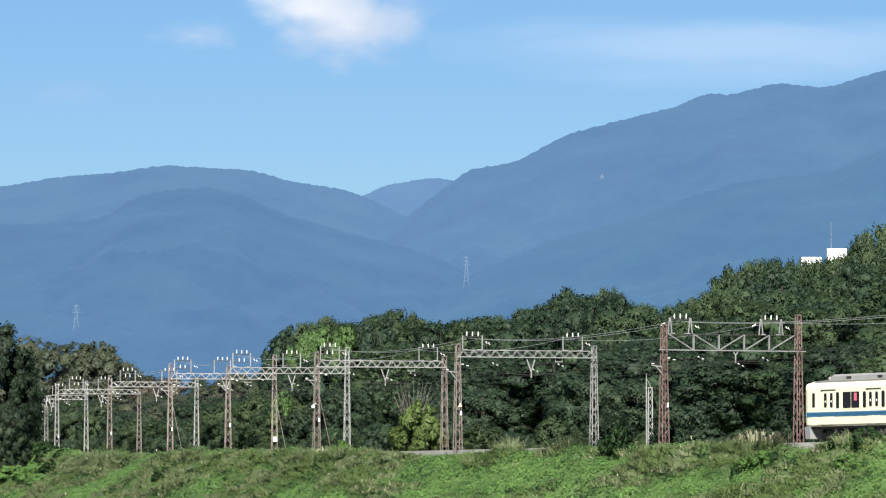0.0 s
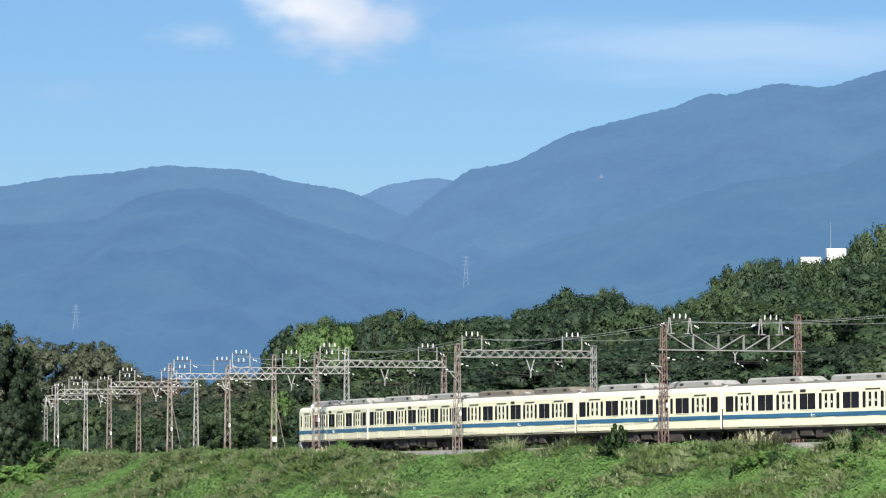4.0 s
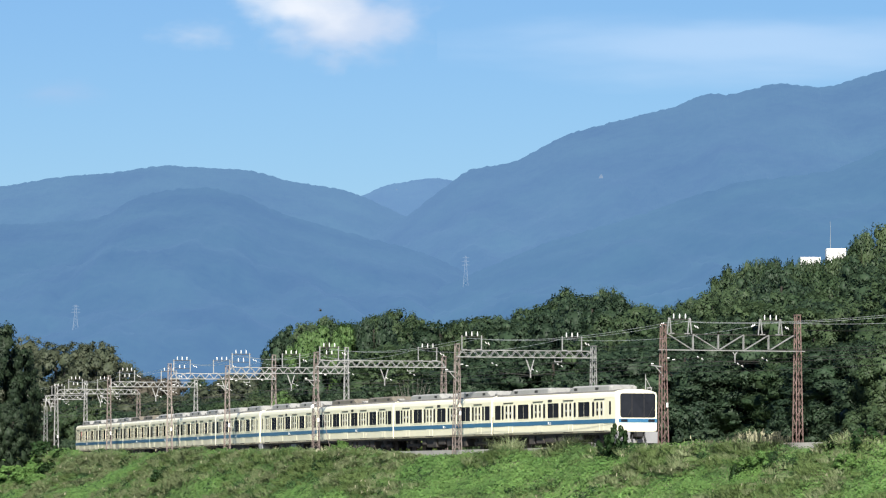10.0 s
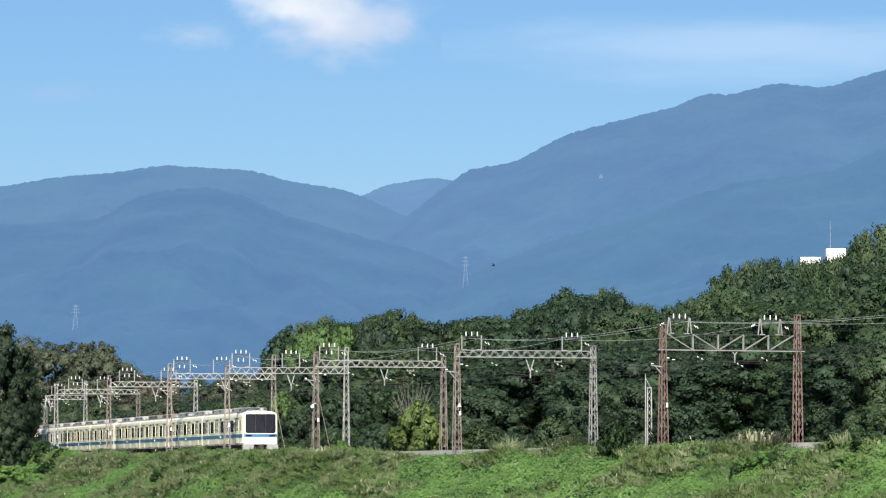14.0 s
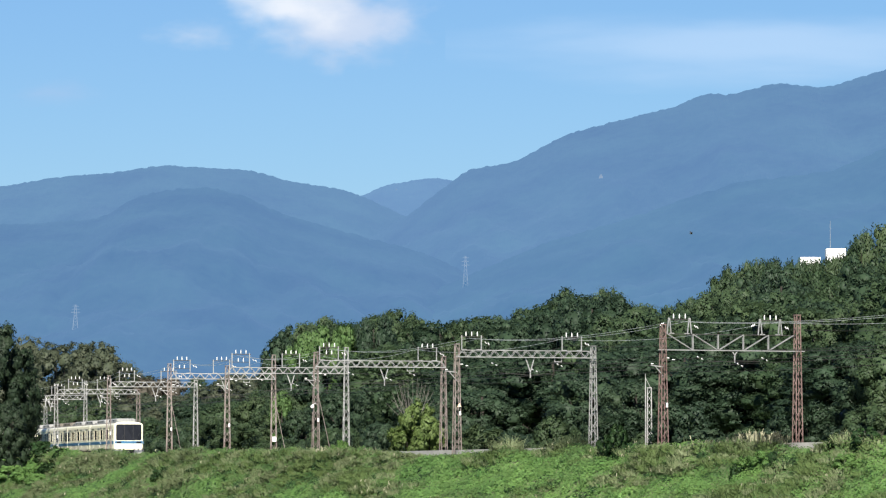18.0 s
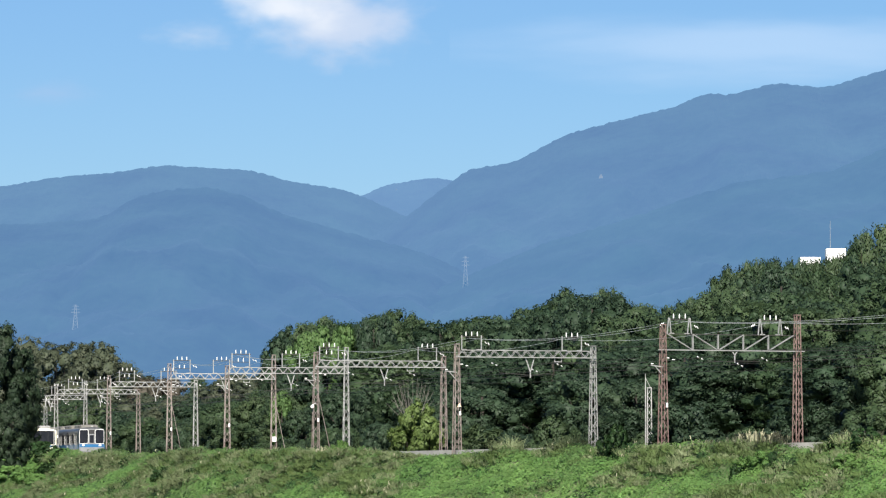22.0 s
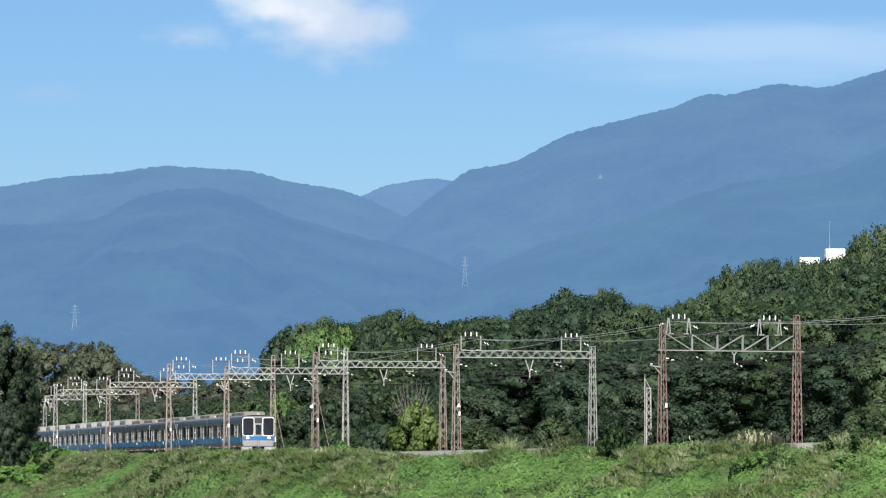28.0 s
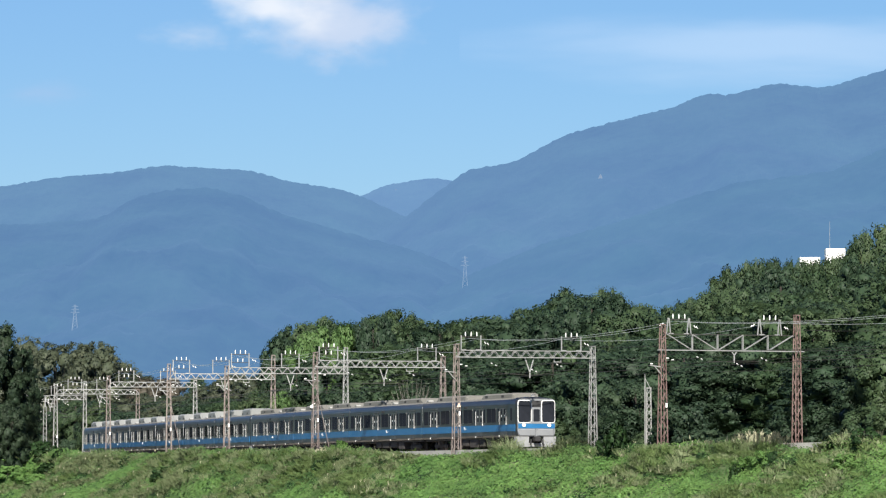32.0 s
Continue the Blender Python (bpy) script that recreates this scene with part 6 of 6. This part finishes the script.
def build_clouds():
    """Thin cloud sheets high and far, each a flat wisp with its daylight put in as glow; (bearing, height) at 4900 m.
    """
    D = 4920.0
    rows = (("cloud", 0.0, 555, 12, 125, 66, (0.70, 0.72, 0.76), 0.88, 1.3, 0.20, 0.85, 1.0, -62, "white soft-edged cumulus cloud"),
            ("cloud", 1.0, 632, 40, 140, 78, (0.50, 0.56, 0.68), 0.88, 1.6, 0.24, 0.80, 4.0, -22, "pale grey edge of the cumulus cloud"),
            ("cloud_wisp", 2.0, 350, 62, 95, 40, (0.46, 0.55, 0.68), 0.88, 1.5, 0.05, 0.55, 7.0, -10, "faint cloud wisp"),
            ("cloud_wisp", 3.0, 590, 110, 50, 32, (0.43, 0.52, 0.66), 0.88, 1.4, 0.05, 0.5, 9.0, -18, "faint cloud wisp"),
            ("cloud_wisp", 4.0, 90, 165, 130, 40, (0.34, 0.44, 0.62), 0.88, 1.4, 0.05, 0.35, 12.0, -40, "faint grey-blue cloud wisp"),
            ("cloud_wisp", 5.0, 1280, 84, 420, 66, (0.50, 0.62, 0.78), 0.88, 1.0, 0.34, 0.42, 15.0, 60, "thin high veil of cloud"))
    for name, lift, px, py, w, h, col, st, sc, cover, thick, seed, drift, words in rows:
        k = (D + lift * 6) / 8630
        x, z = (px - 784) * k, (835 - py) * k
        me = mesh_of(name, [(-1, 0, -1), (1, 0, -1), (1, 0, 1), (-1, 0, 1)], [(0, 1, 2, 3)], cloud_material(words.replace(" ", "_") + "_%d" % lift, col, st, sc, cover, thick, seed))
        ob = put(name, me)
        ob.scale = (w * k * 1.25, 1, h * k * 1.25)
        tagged(ob, words, "cloud", kind="structure")
        CLOUDS.append((ob, Vector((x, D + lift * 6, z)), drift * k))


BIRD = []


def build_bird():
    b = empty("bird", Matrix.Identity(4), "black bird gliding before the mountains", "bird")
    put("body", Solid().lathe((0, 0, 0), [(0.02, -0.30), (0.07, -0.12), (0.085, 0.05), (0.05, 0.2), (0.015, 0.3)], 8, "x").mesh("bird_body", FEATHER, True), b)
    put("tail", Solid().hull([[(-0.28, -0.03, 0), (-0.28, 0.03, 0), (-0.28, 0.03, 0.015), (-0.28, -0.03, 0.015)], [(-0.48, -0.09, 0), (-0.48, 0.09, 0), (-0.48, 0.09, 0.01), (-0.48, -0.09, 0.01)]]).mesh("bird_tail", FEATHER), b)
    for y in (-1, 1):
        so = Solid().hull([[(0.12, 0, 0), (-0.12, 0, 0), (-0.12, 0, 0.03), (0.12, 0, 0.03)], [(0.14, y * 0.28, 0.02), (-0.1, y * 0.28, 0.02), (-0.1, y * 0.28, 0.04), (0.14, y * 0.28, 0.04)], [(0.02, y * 0.58, 0), (-0.12, y * 0.58, 0), (-0.12, y * 0.58, 0.01), (0.02, y * 0.58, 0.01)]])
        BIRD.append((put("wing", so.mesh("bird_wing", FEATHER), b, (0.02, y * 0.05, 0.03)), y))
    BIRD.insert(0, b)


INSECT = []


def build_insect():
    """A winged insect that darts up close before the camera."""
    b = empty("flying_insect", Matrix.Identity(4), "small dark winged insect darting through the air", "insect")
    put("body", Solid().lathe((0, 0, 0), [(0.0006, -0.009), (0.0012, -0.003), (0.0018, 0.003), (0.0014, 0.006), (0.0005, 0.008)], 8).mesh("insect_body", FEATHER, True), b)
    for x in (-1, 1):
        wing = Solid().hull([[(x * 0.001, -0.0002, 0.001), (x * 0.001, 0.0002, 0.001), (x * 0.001, 0.0002, 0.004), (x * 0.001, -0.0002, 0.004)],
                             [(x * 0.006, -0.0001, -0.001), (x * 0.006, 0.0001, -0.001), (x * 0.006, 0.0001, 0.004), (x * 0.006, -0.0001, 0.004)],
                             [(x * 0.011, -0.0001, -0.001), (x * 0.011, 0.0001, -0.001), (x * 0.011, 0.0001, 0.001), (x * 0.011, -0.0001, 0.001)]])
        put("wing", wing.mesh("insect_wing", GAUZE), b)
    INSECT.append(b)


build_ground()
build_track()
build_overhead()
build_trains()
build_wood()
build_bank()
build_distance()
build_clouds()
build_bird()
build_insect()


# ---------- what moves ----------
def car_pose(s, track, turn):
    a, b = at(s - 6.9, track, float(rail_z(s - 6.9))), at(s + 6.9, track, float(rail_z(s + 6.9)))
    d = (b - a) * turn
    return Matrix.Translation((a + b) / 2) @ Matrix.Rotation(math.atan2(d.y, d.x), 4, "Z") @ Matrix.Rotation(-math.atan2(d.z, math.hypot(d.x, d.y)), 4, "Y")


def motions():
    # the leading end of each train along the line
    t1 = ((0, -1.2), (3.5, 77.2), (6, 133.3), (9, 200.1), (11, 244.3), (13, 288.2), (13.5, 299.1), (14.5, 319.4), (16.5, 360.0), (18, 389.2), (20, 427.4), (22, 464.5), (32, 650.0))
    t2 = ((0, 682.0), (22, 251.9), (23, 232.2), (24, 212.9), (25, 193.4), (25.5, 183.2), (27.5, 142.4), (28, 131.6), (29, 110.5), (30, 89.2), (31, 68.2), (32, 47.2))
    times = [i * 0.5 for i in range(65)]
    for ob, track, i, turn in TRAINS:
        if track == NEAR_TRACK:
            lead = lambda t: float(np.interp(t, [a for a, _ in t1], [b for _, b in t1])) - 10 - PITCH * i
        else:
            lead = lambda t: float(np.interp(t, [a for a, _ in t2], [b for _, b in t2])) + 190 - PITCH * i
        walk(ob, [(t, car_pose(lead(t), track, turn)) for t in times])
    for ob, p, drift in CLOUDS:
        walk(ob, [(0.0, Matrix.Translation(p)), (16.0, Matrix.Translation(p + Vector((drift * 0.5, 0, 0)))), (32.0, Matrix.Translation(p + Vector((drift, 0, 0))))])
    # the bird crosses at 780 m
    way = ((0, -420, 640), (6, 230, 610), (9, 493, 566), (12, 704, 510), (13, 777, 484), (14.5, 924, 468), (16.5, 1096, 452), (18, 1224, 414), (19, 1325, 411), (20, 1416, 417), (22, 1600, 400), (32, 2500, 300))
    k = 780 / 8630
    walk(BIRD[0], [(t, pose((x - 784) * k, 780, (835 - y) * k, 10, 0, 15)) for t, x, y in way])
    # the insect darts past at 12 m
    dart = ((0, -900, 1500), (2.3, 283, 805), (2.7, 515, 485), (2.9, 631, 325), (3.0, 680, 245), (3.1, 748, 165), (3.3, 880, 0), (3.7, 1144, -330), (32, 1400, -600))
    k = 12 / 8630
    walk(INSECT[0], [(t, pose((x - 784) * k, 12, (835 - y) * k, 0, 30, 15)) for t, x, y in dart])
    for wing, y in BIRD[1:]:
        rows = []
        for j in range(97):
            a = 0.35 + 0.55 * math.sin(j * 2.1)
            rows.append((j / 3, Matrix.Translation((0.02, y * 0.05, 0.03)) @ Matrix.Rotation(a * y, 4, "X")))
        walk(wing, rows)


motions()
